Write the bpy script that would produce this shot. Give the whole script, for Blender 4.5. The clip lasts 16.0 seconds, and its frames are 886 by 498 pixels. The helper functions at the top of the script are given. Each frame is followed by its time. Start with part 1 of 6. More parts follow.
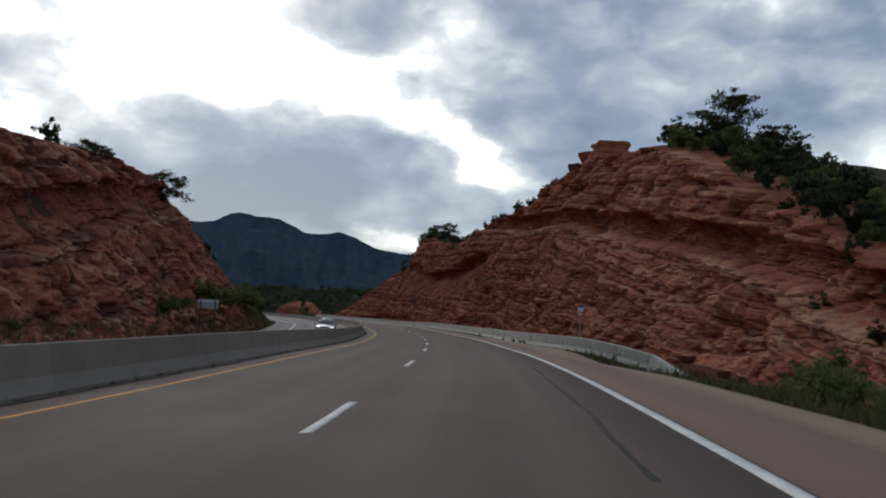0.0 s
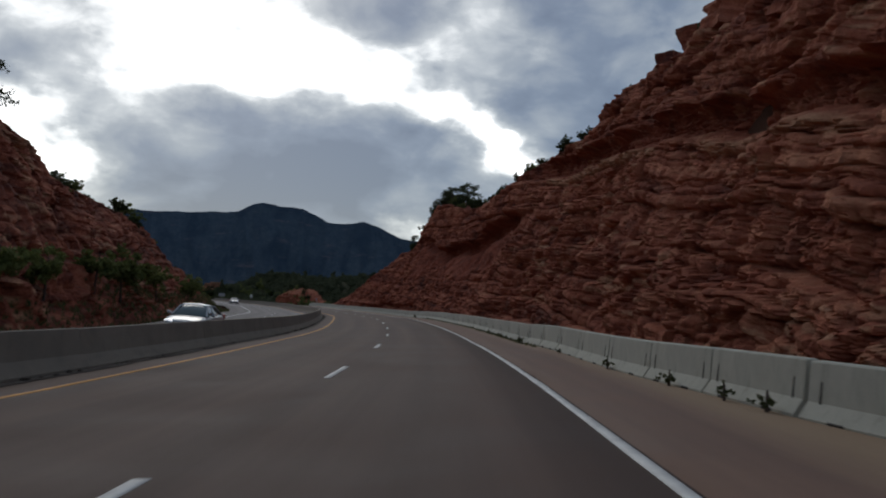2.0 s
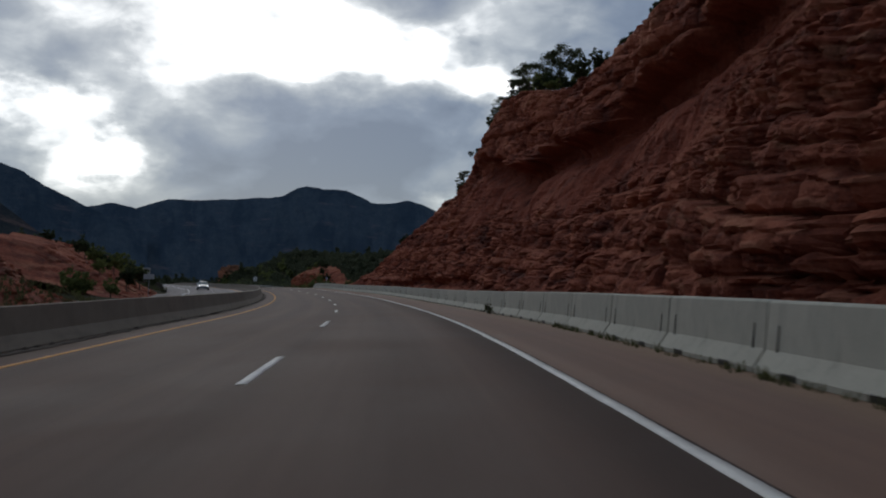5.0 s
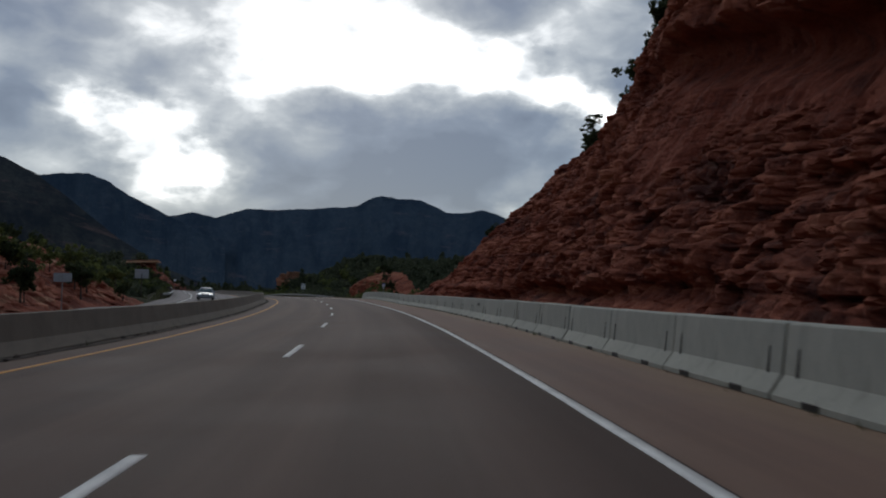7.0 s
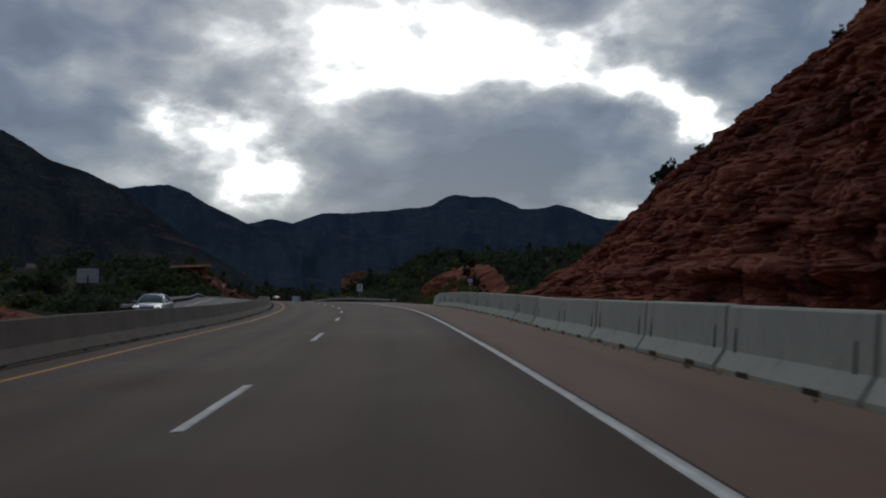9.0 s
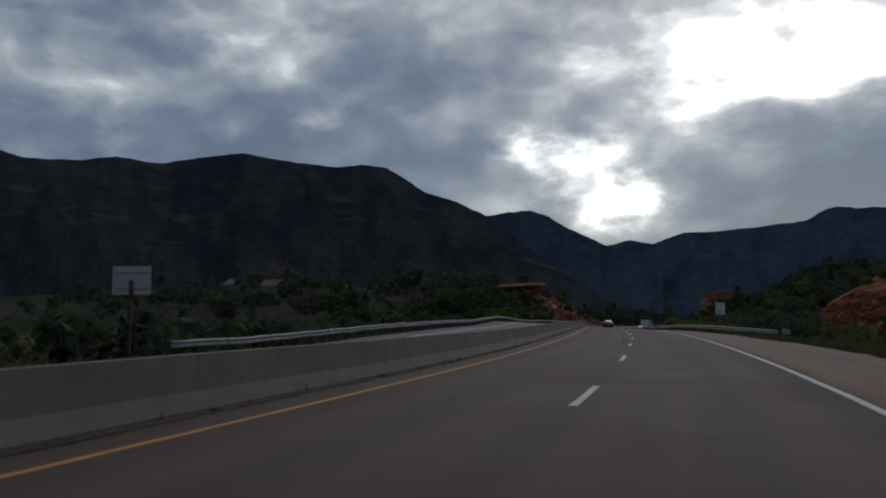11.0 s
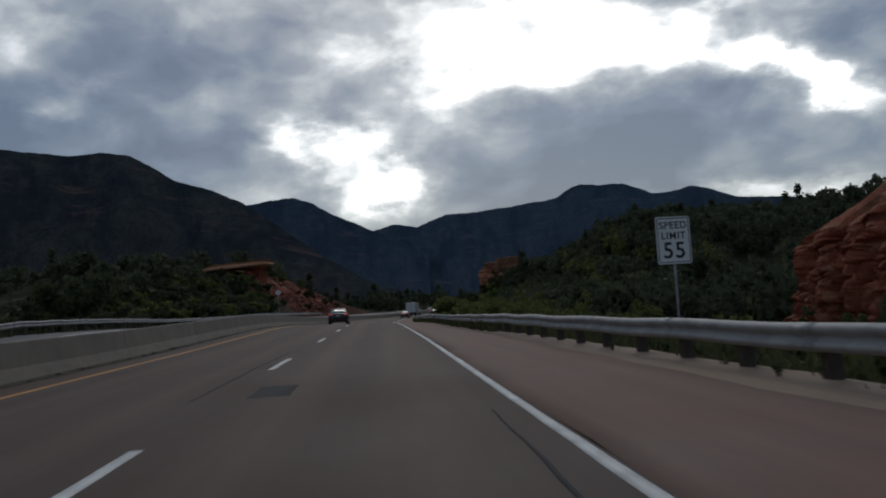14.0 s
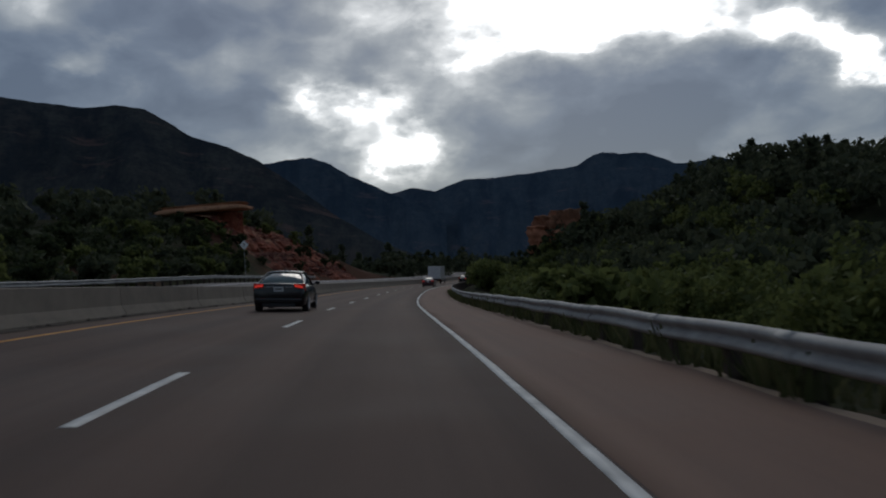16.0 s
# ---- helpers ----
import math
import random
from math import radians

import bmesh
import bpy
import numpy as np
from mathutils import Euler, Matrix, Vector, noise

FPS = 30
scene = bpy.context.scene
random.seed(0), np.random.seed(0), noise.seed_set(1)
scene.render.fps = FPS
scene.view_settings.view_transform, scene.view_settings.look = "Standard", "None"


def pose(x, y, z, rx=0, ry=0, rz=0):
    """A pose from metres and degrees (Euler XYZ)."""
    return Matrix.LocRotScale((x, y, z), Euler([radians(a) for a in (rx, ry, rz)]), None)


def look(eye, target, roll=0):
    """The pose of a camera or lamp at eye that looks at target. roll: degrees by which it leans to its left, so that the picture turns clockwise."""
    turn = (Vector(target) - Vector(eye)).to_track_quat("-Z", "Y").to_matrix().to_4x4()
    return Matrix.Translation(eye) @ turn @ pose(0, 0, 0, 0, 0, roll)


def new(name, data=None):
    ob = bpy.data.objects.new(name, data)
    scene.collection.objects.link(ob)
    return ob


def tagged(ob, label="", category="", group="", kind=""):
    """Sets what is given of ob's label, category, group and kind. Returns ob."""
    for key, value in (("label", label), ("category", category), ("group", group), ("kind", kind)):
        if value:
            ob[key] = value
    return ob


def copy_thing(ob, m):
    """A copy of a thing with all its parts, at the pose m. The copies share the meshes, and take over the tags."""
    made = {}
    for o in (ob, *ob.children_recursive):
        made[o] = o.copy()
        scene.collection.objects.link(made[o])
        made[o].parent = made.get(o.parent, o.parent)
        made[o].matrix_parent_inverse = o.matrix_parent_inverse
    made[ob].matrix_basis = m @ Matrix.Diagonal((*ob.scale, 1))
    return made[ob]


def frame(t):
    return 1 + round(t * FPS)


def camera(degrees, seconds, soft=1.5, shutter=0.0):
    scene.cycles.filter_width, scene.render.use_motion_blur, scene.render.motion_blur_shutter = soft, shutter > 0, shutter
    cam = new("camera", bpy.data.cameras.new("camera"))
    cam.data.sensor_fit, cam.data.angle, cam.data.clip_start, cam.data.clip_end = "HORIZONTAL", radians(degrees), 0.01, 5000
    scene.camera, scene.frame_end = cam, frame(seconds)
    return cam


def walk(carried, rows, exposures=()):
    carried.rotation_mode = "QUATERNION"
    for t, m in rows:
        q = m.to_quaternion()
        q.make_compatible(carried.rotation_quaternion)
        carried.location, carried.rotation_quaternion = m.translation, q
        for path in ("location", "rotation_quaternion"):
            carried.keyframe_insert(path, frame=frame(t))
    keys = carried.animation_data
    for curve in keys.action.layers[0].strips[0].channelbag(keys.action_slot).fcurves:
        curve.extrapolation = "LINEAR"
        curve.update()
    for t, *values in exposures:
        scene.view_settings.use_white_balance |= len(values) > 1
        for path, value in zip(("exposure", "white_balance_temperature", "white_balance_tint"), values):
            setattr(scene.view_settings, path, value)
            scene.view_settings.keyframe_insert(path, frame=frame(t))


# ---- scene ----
EXPOSURES = [(0, 0.28, 6750, 10), (0.5, 0.14, 6900, 10), (1, 0.01, 6750, 10), (1.5, -0.12, 6680, 10), (2.5, -0.24, 6600, 10), (7, -0.29, 6580, 10), (7.5, -0.41, 6580, 10), (8, -0.52, 6600, 10), (10.5, -0.6, 6540, 10), (11, -0.56, 6540, 10), (12.5, -0.26, 6560, 10), (13, -0.2, 6580, 10), (13.5, -0.24, 6560, 10), (14, -0.41, 6560, 10), (15, -0.63, 6540, 10), (16, -0.74, 6540, 10)]
cam = camera(57.22, 16.0, 2.0, 0.12)
walk(cam, [
    (0, pose(1.52, -14.90, 1.105, 95.26, -3.15, 1.95)),
    (0.5, pose(1.66, -4.31, 1.18, 94.97, -1.66, 2.73)),
    (1, pose(1.67, 6.10, 1.22, 93.75, -0.72, 1.99)),
    (1.5, pose(1.63, 17.02, 1.22, 94.84, -0.53, 3.01)),
    (2, pose(1.38, 27.46, 1.18, 94.46, -3.00, 3.72)),
    (2.5, pose(0.87, 38.69, 1.17, 94.14, -2.37, 4.64)),
    (3, pose(0.09, 48.88, 1.13, 92.32, -1.49, 4.08)),
    (3.5, pose(-1.18, 60.81, 1.09, 92.49, -2.82, 6.00)),
    (4, pose(-2.56, 72.17, 1.13, 92.25, -2.40, 6.43)),
    (4.5, pose(-4.19, 82.94, 1.20, 92.38, -1.48, 6.77)),
    (5, pose(-6.02, 93.38, 1.28, 92.73, -0.43, 7.17)),
    (5.5, pose(-8.00, 103.78, 1.37, 93.16, 0.35, 7.79)),
    (6, pose(-10.17, 114.44, 1.41, 93.55, 0.49, 8.75)),
    (6.5, pose(-12.68, 125.32, 1.40, 93.32, -1.38, 11.07)),
    (7, pose(-15.26, 135.85, 1.41, 93.40, -0.97, 12.35)),
    (7.5, pose(-18.27, 146.59, 1.46, 94.92, -0.85, 13.79)),
    (8, pose(-21.42, 157.23, 1.53, 94.46, 0.74, 13.52)),
    (8.5, pose(-24.87, 167.75, 1.60, 94.22, 0.99, 14.95)),
    (9, pose(-28.62, 178.15, 1.68, 93.29, 0.91, 17.78)),
    (9.5, pose(-32.65, 188.48, 1.76, 92.22, 0.71, 21.61)),
    (10, pose(-36.92, 198.79, 1.86, 91.52, 0.61, 26.00)),
    (10.5, pose(-41.38, 209.16, 1.97, 91.73, 0.84, 30.53)),
    (11, pose(-46.05, 219.59, 2.04, 95.15, 0.39, 42.83)),
    (11.5, pose(-51.09, 229.93, 2.07, 95.93, -0.32, 47.61)),
    (12, pose(-56.29, 239.95, 2.09, 95.35, 2.82, 49.73)),
    (12.5, pose(-61.46, 249.76, 2.14, 93.21, 3.16, 47.97)),
    (13, pose(-66.77, 259.51, 2.16, 93.50, 0.94, 38.08)),
    (13.5, pose(-72.54, 269.65, 2.16, 93.49, 2.56, 28.81)),
    (14, pose(-78.32, 279.67, 2.17, 93.63, 4.64, 26.85)),
    (14.5, pose(-84.27, 289.79, 2.18, 93.33, 5.85, 27.44)),
    (15, pose(-90.22, 299.82, 2.17, 92.35, 6.09, 28.12)),
    (15.5, pose(-96.29, 309.72, 2.11, 93.02, 4.06, 29.39)),
    (16, pose(-102.44, 319.66, 2.05, 91.27, 2.92, 27.95)),
], EXPOSURES)

# ---- sky and sun: broken overcast, brightest low ahead, with torn gaps in the cloud ----
world = bpy.data.worlds.new("world")
scene.world = world
world.use_nodes = True


def build_sky(nt):
    links = nt.links
    out = nt.nodes["World Output"]
    bg = nt.nodes["Background"]

    def m(op, a, b=0.0, c=0.0):
        node = nt.nodes.new("ShaderNodeMath")
        node.operation = op
        for i, value in enumerate((a, b, c)):
            if hasattr(value, "is_output"):
                links.new(value, node.inputs[i])
            else:
                node.inputs[i].default_value = value
        return node.outputs[0]

    def step(value, lo, hi):
        node = nt.nodes.new("ShaderNodeMapRange")
        node.interpolation_type = "SMOOTHSTEP"
        node.inputs["From Min"].default_value, node.inputs["From Max"].default_value = lo, hi
        links.new(value, node.inputs["Value"])
        return node.outputs["Result"]

    def fog(vector, scale, detail, rough, warp=0.0):
        node = nt.nodes.new("ShaderNodeTexNoise")
        for key, value in (("Scale", scale), ("Detail", detail), ("Roughness", rough), ("Distortion", warp)):
            node.inputs[key].default_value = value
        links.new(vector, node.inputs["Vector"])
        return node.outputs["Fac"]

    tc = nt.nodes.new("ShaderNodeTexCoord")
    sep = nt.nodes.new("ShaderNodeSeparateXYZ")
    links.new(tc.outputs["Generated"], sep.inputs[0])
    X, Y, Z = sep.outputs
    az = m("MULTIPLY", m("ARCTAN2", m("MULTIPLY", X, -1.0), Y), 57.296)
    el = m("MULTIPLY", m("ARCSINE", Z), 57.296)
    # cloud in long low billows; its edges are bent by turbulence
    flat = nt.nodes.new("ShaderNodeCombineXYZ")
    links.new(m("MULTIPLY", az, 0.085), flat.inputs[0])
    links.new(m("MULTIPLY", el, 0.145), flat.inputs[1])
    body = fog(flat.outputs[0], 1.0, 3.0, 0.42, 0.0)
    lumps = fog(flat.outputs[0], 2.6, 6.0, 0.50, 0.3)
    sway = fog(flat.outputs[0], 1.7, 7.0, 0.56, 0.0)
    shift = nt.nodes.new("ShaderNodeVectorMath")
    shift.operation = "ADD"
    shift.inputs[1].default_value = (31.0, 17.0, 5.0)
    links.new(flat.outputs[0], shift.inputs[0])
    heave = fog(shift.outputs[0], 2.2, 7.0, 0.56, 0.0)
    az2 = m("ADD", az, m("MULTIPLY_ADD", sway, 9.0, -4.5))
    el2 = m("ADD", el, m("MULTIPLY_ADD", heave, 5.6, -2.8))
    level = m("MULTIPLY_ADD", body, 1.3, -0.26)
    level = m("ADD", level, m("MULTIPLY_ADD", lumps, 1.0, -0.5))
    # unseen sky overhead, behind and to the right is dimmed to darken the land
    level = m("SUBTRACT", level, m("MULTIPLY", step(el, 24.0, 55.0), 0.16))
    level = m("SUBTRACT", level, m("MULTIPLY", step(m("MULTIPLY", Y, -1.0), -0.1, 0.7), 0.12))
    level = m("SUBTRACT", level, m("MULTIPLY", step(X, 0.45, 0.9), 0.16))
    # paler gaps and darker masses: centre azimuth and elevation, half width and height, lean, weight
    for a, e, wa, we, lean, weight in CLOUDS:
        da = m("SUBTRACT", az2, a)
        de = m("SUBTRACT", m("SUBTRACT", el2, e), m("MULTIPLY", da, lean))
        q = m("ADD", m("POWER", m("ABSOLUTE", m("DIVIDE", da, wa)), 2.0), m("POWER", m("ABSOLUTE", m("DIVIDE", de, we)), 2.0))
        g = m("POWER", 2.718, m("MULTIPLY", m("POWER", q, 1.15), -1.0))
        level = m("ADD", level, m("MULTIPLY", g, weight))
    ramp_ = nt.nodes.new("ShaderNodeValToRGB")
    stops = ((0.0, (0.087, 0.123, 0.192)), (0.22, (0.146, 0.192, 0.270)), (0.45, (0.292, 0.337, 0.388)), (0.64, (0.518, 0.563, 0.595)), (0.82, (1.04, 1.08, 1.10)), (1.0, (2.4, 2.45, 2.48)))
    e_ = ramp_.color_ramp.elements
    while len(e_) < len(stops):
        e_.new(0.5)
    for one, (place, colour) in zip(e_, stops):
        one.position, one.color = place, (*colour, 1)
    links.new(level, ramp_.inputs["Fac"])
    sky = nt.nodes.new("ShaderNodeTexSky")
    sky.sky_type, sky.sun_disc = "NISHITA", False
    sky.sun_elevation, sky.sun_rotation = SUN_EL, SUN_ROT
    blue = nt.nodes.new("ShaderNodeMix")
    blue.data_type, blue.blend_type = "RGBA", "ADD"
    blue.inputs["Factor"].default_value = 0.02
    links.new(ramp_.outputs["Color"], blue.inputs["A"])
    links.new(sky.outputs["Color"], blue.inputs["B"])
    links.new(blue.outputs["Result"], bg.inputs["Color"])
    bg.inputs["Strength"].default_value = 1.0
    links.new(bg.outputs[0], out.inputs["Surface"])


CLOUDS = [
    (24.0, 16.6, 8.5, 3.2, 0.0, 0.66), (12.0, 16.4, 8.0, 2.6, 0.12, 0.56), (4.0, 14.2, 4.5, 2.0, 0.45, 0.54), (-0.8, 11.4, 3.0, 1.4, 0.6, 0.45),
    (32.0, 9.6, 5.0, 3.0, 0.25, 0.20), (34.0, 11.5, 4.2, 1.7, 0.0, 0.62), (30.4, 8.6, 3.4, 1.7, 0.0, 0.74), (3.0, 5.4, 5.0, 1.0, 0.0, 0.42), (27.0, 21.5, 6.0, 3.0, 0.0, 0.35),
    (6.2, 15.4, 1.3, 1.0, 0.0, -0.30), (62.0, 11.4, 18.0, 2.6, 0.0, -0.38), (45.5, 16.8, 6.5, 3.0, 0.1, -0.13), (59.5, 18.0, 3.6, 1.2, 0.0, -0.24),
    (21.0, 8.4, 11.0, 3.2, 0.0, -0.13), (52.0, 12.6, 9.0, 1.6, 0.0, -0.14), (41.5, 10.6, 5.5, 2.4, 0.0, -0.20), (37.5, 15.0, 3.0, 2.0, 0.0, -0.10), (-12.0, 16.0, 9.5, 4.5, 0.0, -0.20), (3.5, 19.0, 6.0, 2.5, 0.0, 0.14), (55.0, 18.5, 8.0, 3.0, 0.0, 0.12), (27.0, 9.6, 3.0, 1.2, 0.0, -0.12), (50.8, 14.3, 2.0, 1.0, 0.0, 0.26),
    (73.0, 16.5, 7.0, 1.5, 0.0, 0.14), (54.5, 22.2, 5.0, 1.6, 0.0, 0.20), (12.0, 10.2, 12.5, 2.8, 0.06, -0.20), (14.0, 7.0, 12.0, 2.4, 0.0, -0.24),
]
SUN_EL, SUN_ROT = radians(38.0), radians(-24.0)
build_sky(world.node_tree)

sun = new("sun", bpy.data.lights.new("sun", "SUN"))
sun.data.energy, sun.data.angle, sun.data.color = 0.5, radians(25.0), (1.0, 0.96, 0.9)
sun.matrix_world = look((0, 0, 50), (math.sin(radians(24)) * 50, -math.cos(radians(24)) * 50, 50 - 50 * math.tan(radians(38))))

# ---- materials ----
def material(name):
    mat = bpy.data.materials.new(name)
    mat.use_nodes = True
    nt = mat.node_tree
    return mat, nt, nt.nodes["Principled BSDF"]


def nd(nt, kind, **inputs):
    node = nt.nodes.new(kind)
    for key, value in inputs.items():
        node.inputs[key.replace("_", " ")].default_value = value
    return node


def ramp(nt, source, stops):
    node = nt.nodes.new("ShaderNodeValToRGB")
    e = node.color_ramp.elements
    while len(e) < len(stops):
        e.new(0.5)
    for el, (p, c) in zip(e, stops):
        el.position, el.color = p, (*c, 1) if len(c) == 3 else c
    nt.links.new(source, node.inputs["Fac"])
    return node.outputs["Color"]


def mixc(nt, fac, a, b, mode="MIX"):
    node = nt.nodes.new("ShaderNodeMix")
    node.data_type, node.blend_type = "RGBA", mode
    for sock, value in ((node.inputs["Factor"], fac), (node.inputs["A"], a), (node.inputs["B"], b)):
        if hasattr(value, "is_output"):
            nt.links.new(value, sock)
        elif isinstance(value, (int, float)):
            sock.default_value = value
        else:
            sock.default_value = (*value, 1)
    return node.outputs["Result"]


def calc(nt, op, a, b=0.0, c=0.0):
    node = nt.nodes.new("ShaderNodeMath")
    node.operation = op
    for i, value in enumerate((a, b, c)):
        if hasattr(value, "is_output"):
            nt.links.new(value, node.inputs[i])
        else:
            node.inputs[i].default_value = value
    return node.outputs[0]


def coords(nt, kind="Object", scale=(1, 1, 1)):
    tc = nt.nodes.new("ShaderNodeTexCoord")
    mp = nt.nodes.new("ShaderNodeMapping")
    mp.inputs["Scale"].default_value = scale
    nt.links.new(tc.outputs[kind], mp.inputs["Vector"])
    return mp.outputs["Vector"]


def noise_tex(nt, vector, scale, detail=4.0, rough=0.6, distortion=0.0):
    node = nd(nt, "ShaderNodeTexNoise", Scale=scale, Detail=detail, Roughness=rough, Distortion=distortion)
    nt.links.new(vector, node.inputs["Vector"])
    return node.outputs["Fac"]


def bump(nt, bsdf, height, strength=0.5, distance=0.05):
    node = nd(nt, "ShaderNodeBump", Strength=strength, Distance=distance)
    nt.links.new(height, node.inputs["Height"])
    nt.links.new(node.outputs["Normal"], bsdf.inputs["Normal"])


def simple(name, colour, rough=0.6, metal=0.0, vary=0.25, scale=6.0, relief=0.0, coat=0.0):
    """Paint, metal or plastic with grain and faint dirt."""
    mat, nt, b = material(name)
    v = coords(nt)
    f = noise_tex(nt, v, scale, 5.0)
    g = noise_tex(nt, v, scale * 9, 2.0)
    dark = tuple(c * (1 - vary) for c in colour)
    light = tuple(min(1, c * (1 + vary)) for c in colour)
    c = ramp(nt, calc(nt, "ADD", calc(nt, "MULTIPLY", f, 0.75), calc(nt, "MULTIPLY", g, 0.25)), [(0.3, dark), (0.7, light)])
    nt.links.new(c, b.inputs["Base Color"])
    b.inputs["Roughness"].default_value, b.inputs["Metallic"].default_value = rough, metal
    b.inputs["Coat Weight"].default_value = coat
    if relief:
        bump(nt, b, g, 0.5, relief)
    return mat


def asphalt(name, dark, light, track=True, patch=0.35, sand=None):
    """Worn asphalt; UV is metres along and across the road, so that wheel tracks and tar seams run along it."""
    mat, nt, b = material(name)
    uv = coords(nt, "UV")
    ob = coords(nt)
    long = noise_tex(nt, coords(nt, "UV", (0.03, 1.6, 1)), 1.0, 5.0, 0.6)
    blot = noise_tex(nt, ob, 0.35, 5.0, 0.65, 0.4)
    grit = noise_tex(nt, ob, 55.0, 3.0, 0.7)
    f = calc(nt, "ADD", calc(nt, "MULTIPLY", long, 0.6), calc(nt, "MULTIPLY", blot, patch))
    f = calc(nt, "ADD", f, calc(nt, "MULTIPLY", grit, 0.12))
    c = ramp(nt, f, [(0.32, dark), (0.72, light)])
    if track:
        sep = nt.nodes.new("ShaderNodeSeparateXYZ")
        nt.links.new(uv, sep.inputs[0])
        wave = calc(nt, "COSINE", calc(nt, "MULTIPLY", calc(nt, "SUBTRACT", sep.outputs["Y"], 1.8), 3.49))
        c = mixc(nt, calc(nt, "MULTIPLY_ADD", wave, 0.16, 0.18), c, tuple(x * 0.55 for x in dark))
    if sand:
        # dust and sand swept against the barrier, as far as that run goes: where it begins across, where it is full, and its colour
        u0, u1, colour = sand
        sep = nt.nodes.new("ShaderNodeSeparateXYZ")
        nt.links.new(uv, sep.inputs[0])
        drift = noise_tex(nt, coords(nt, "UV", (0.10, 0.9, 1)), 1.0, 6.0, 0.65, 0.6)
        spread = calc(nt, "DIVIDE", calc(nt, "SUBTRACT", calc(nt, "ADD", sep.outputs["Y"], calc(nt, "MULTIPLY_ADD", drift, 1.4, -0.7)), u0), u1 - u0)
        beside = calc(nt, "LESS_THAN", sep.outputs["X"], calc(nt, "MULTIPLY_ADD", drift, 30.0, 222.0))
        c = mixc(nt, calc(nt, "MULTIPLY", beside, ramp(nt, spread, [(0.0, (0, 0, 0)), (1.0, (0.85, 0.85, 0.85))])), c, mixc(nt, ramp(nt, grit, [(0.3, (0, 0, 0)), (0.7, (1, 1, 1))]), tuple(0.8 * x for x in colour), tuple(1.15 * x for x in colour)))
    nt.links.new(c, b.inputs["Base Color"])
    r = ramp(nt, blot, [(0.3, (0.72, 0.72, 0.72)), (0.7, (0.88, 0.88, 0.88))])
    nt.links.new(r, b.inputs["Roughness"])
    b.inputs["Specular IOR Level"].default_value = 0.3
    bump(nt, b, grit, 0.35, 0.01)
    return mat


def concrete(name, low, high, stain, runs=0.6, along=5.5):
    """Weathered concrete; runs: how strong the water stains are, along: how close they stand."""
    mat, nt, b = material(name)
    v = coords(nt)
    big = noise_tex(nt, v, 1.1, 5.0, 0.65, 0.5)
    streak = noise_tex(nt, coords(nt, "Object", (5.5, along, 0.5)), 1.0, 4.0, 0.65)
    fine = noise_tex(nt, v, 40.0, 3.0, 0.7)
    info = nt.nodes.new("ShaderNodeObjectInfo")
    f = calc(nt, "ADD", calc(nt, "MULTIPLY", big, 0.5), calc(nt, "MULTIPLY", fine, 0.15))
    f = calc(nt, "ADD", f, calc(nt, "MULTIPLY_ADD", info.outputs["Random"], 0.10, 0.11))
    c = ramp(nt, f, [(0.3, low), (0.75, high)])
    k = ramp(nt, streak, [(0.52, (0, 0, 0)), (0.78, (runs, runs, runs))])
    c = mixc(nt, k, c, stain)
    nt.links.new(c, b.inputs["Base Color"])
    b.inputs["Roughness"].default_value = 0.9
    bump(nt, b, calc(nt, "ADD", fine, big), 0.4, 0.015)
    return mat


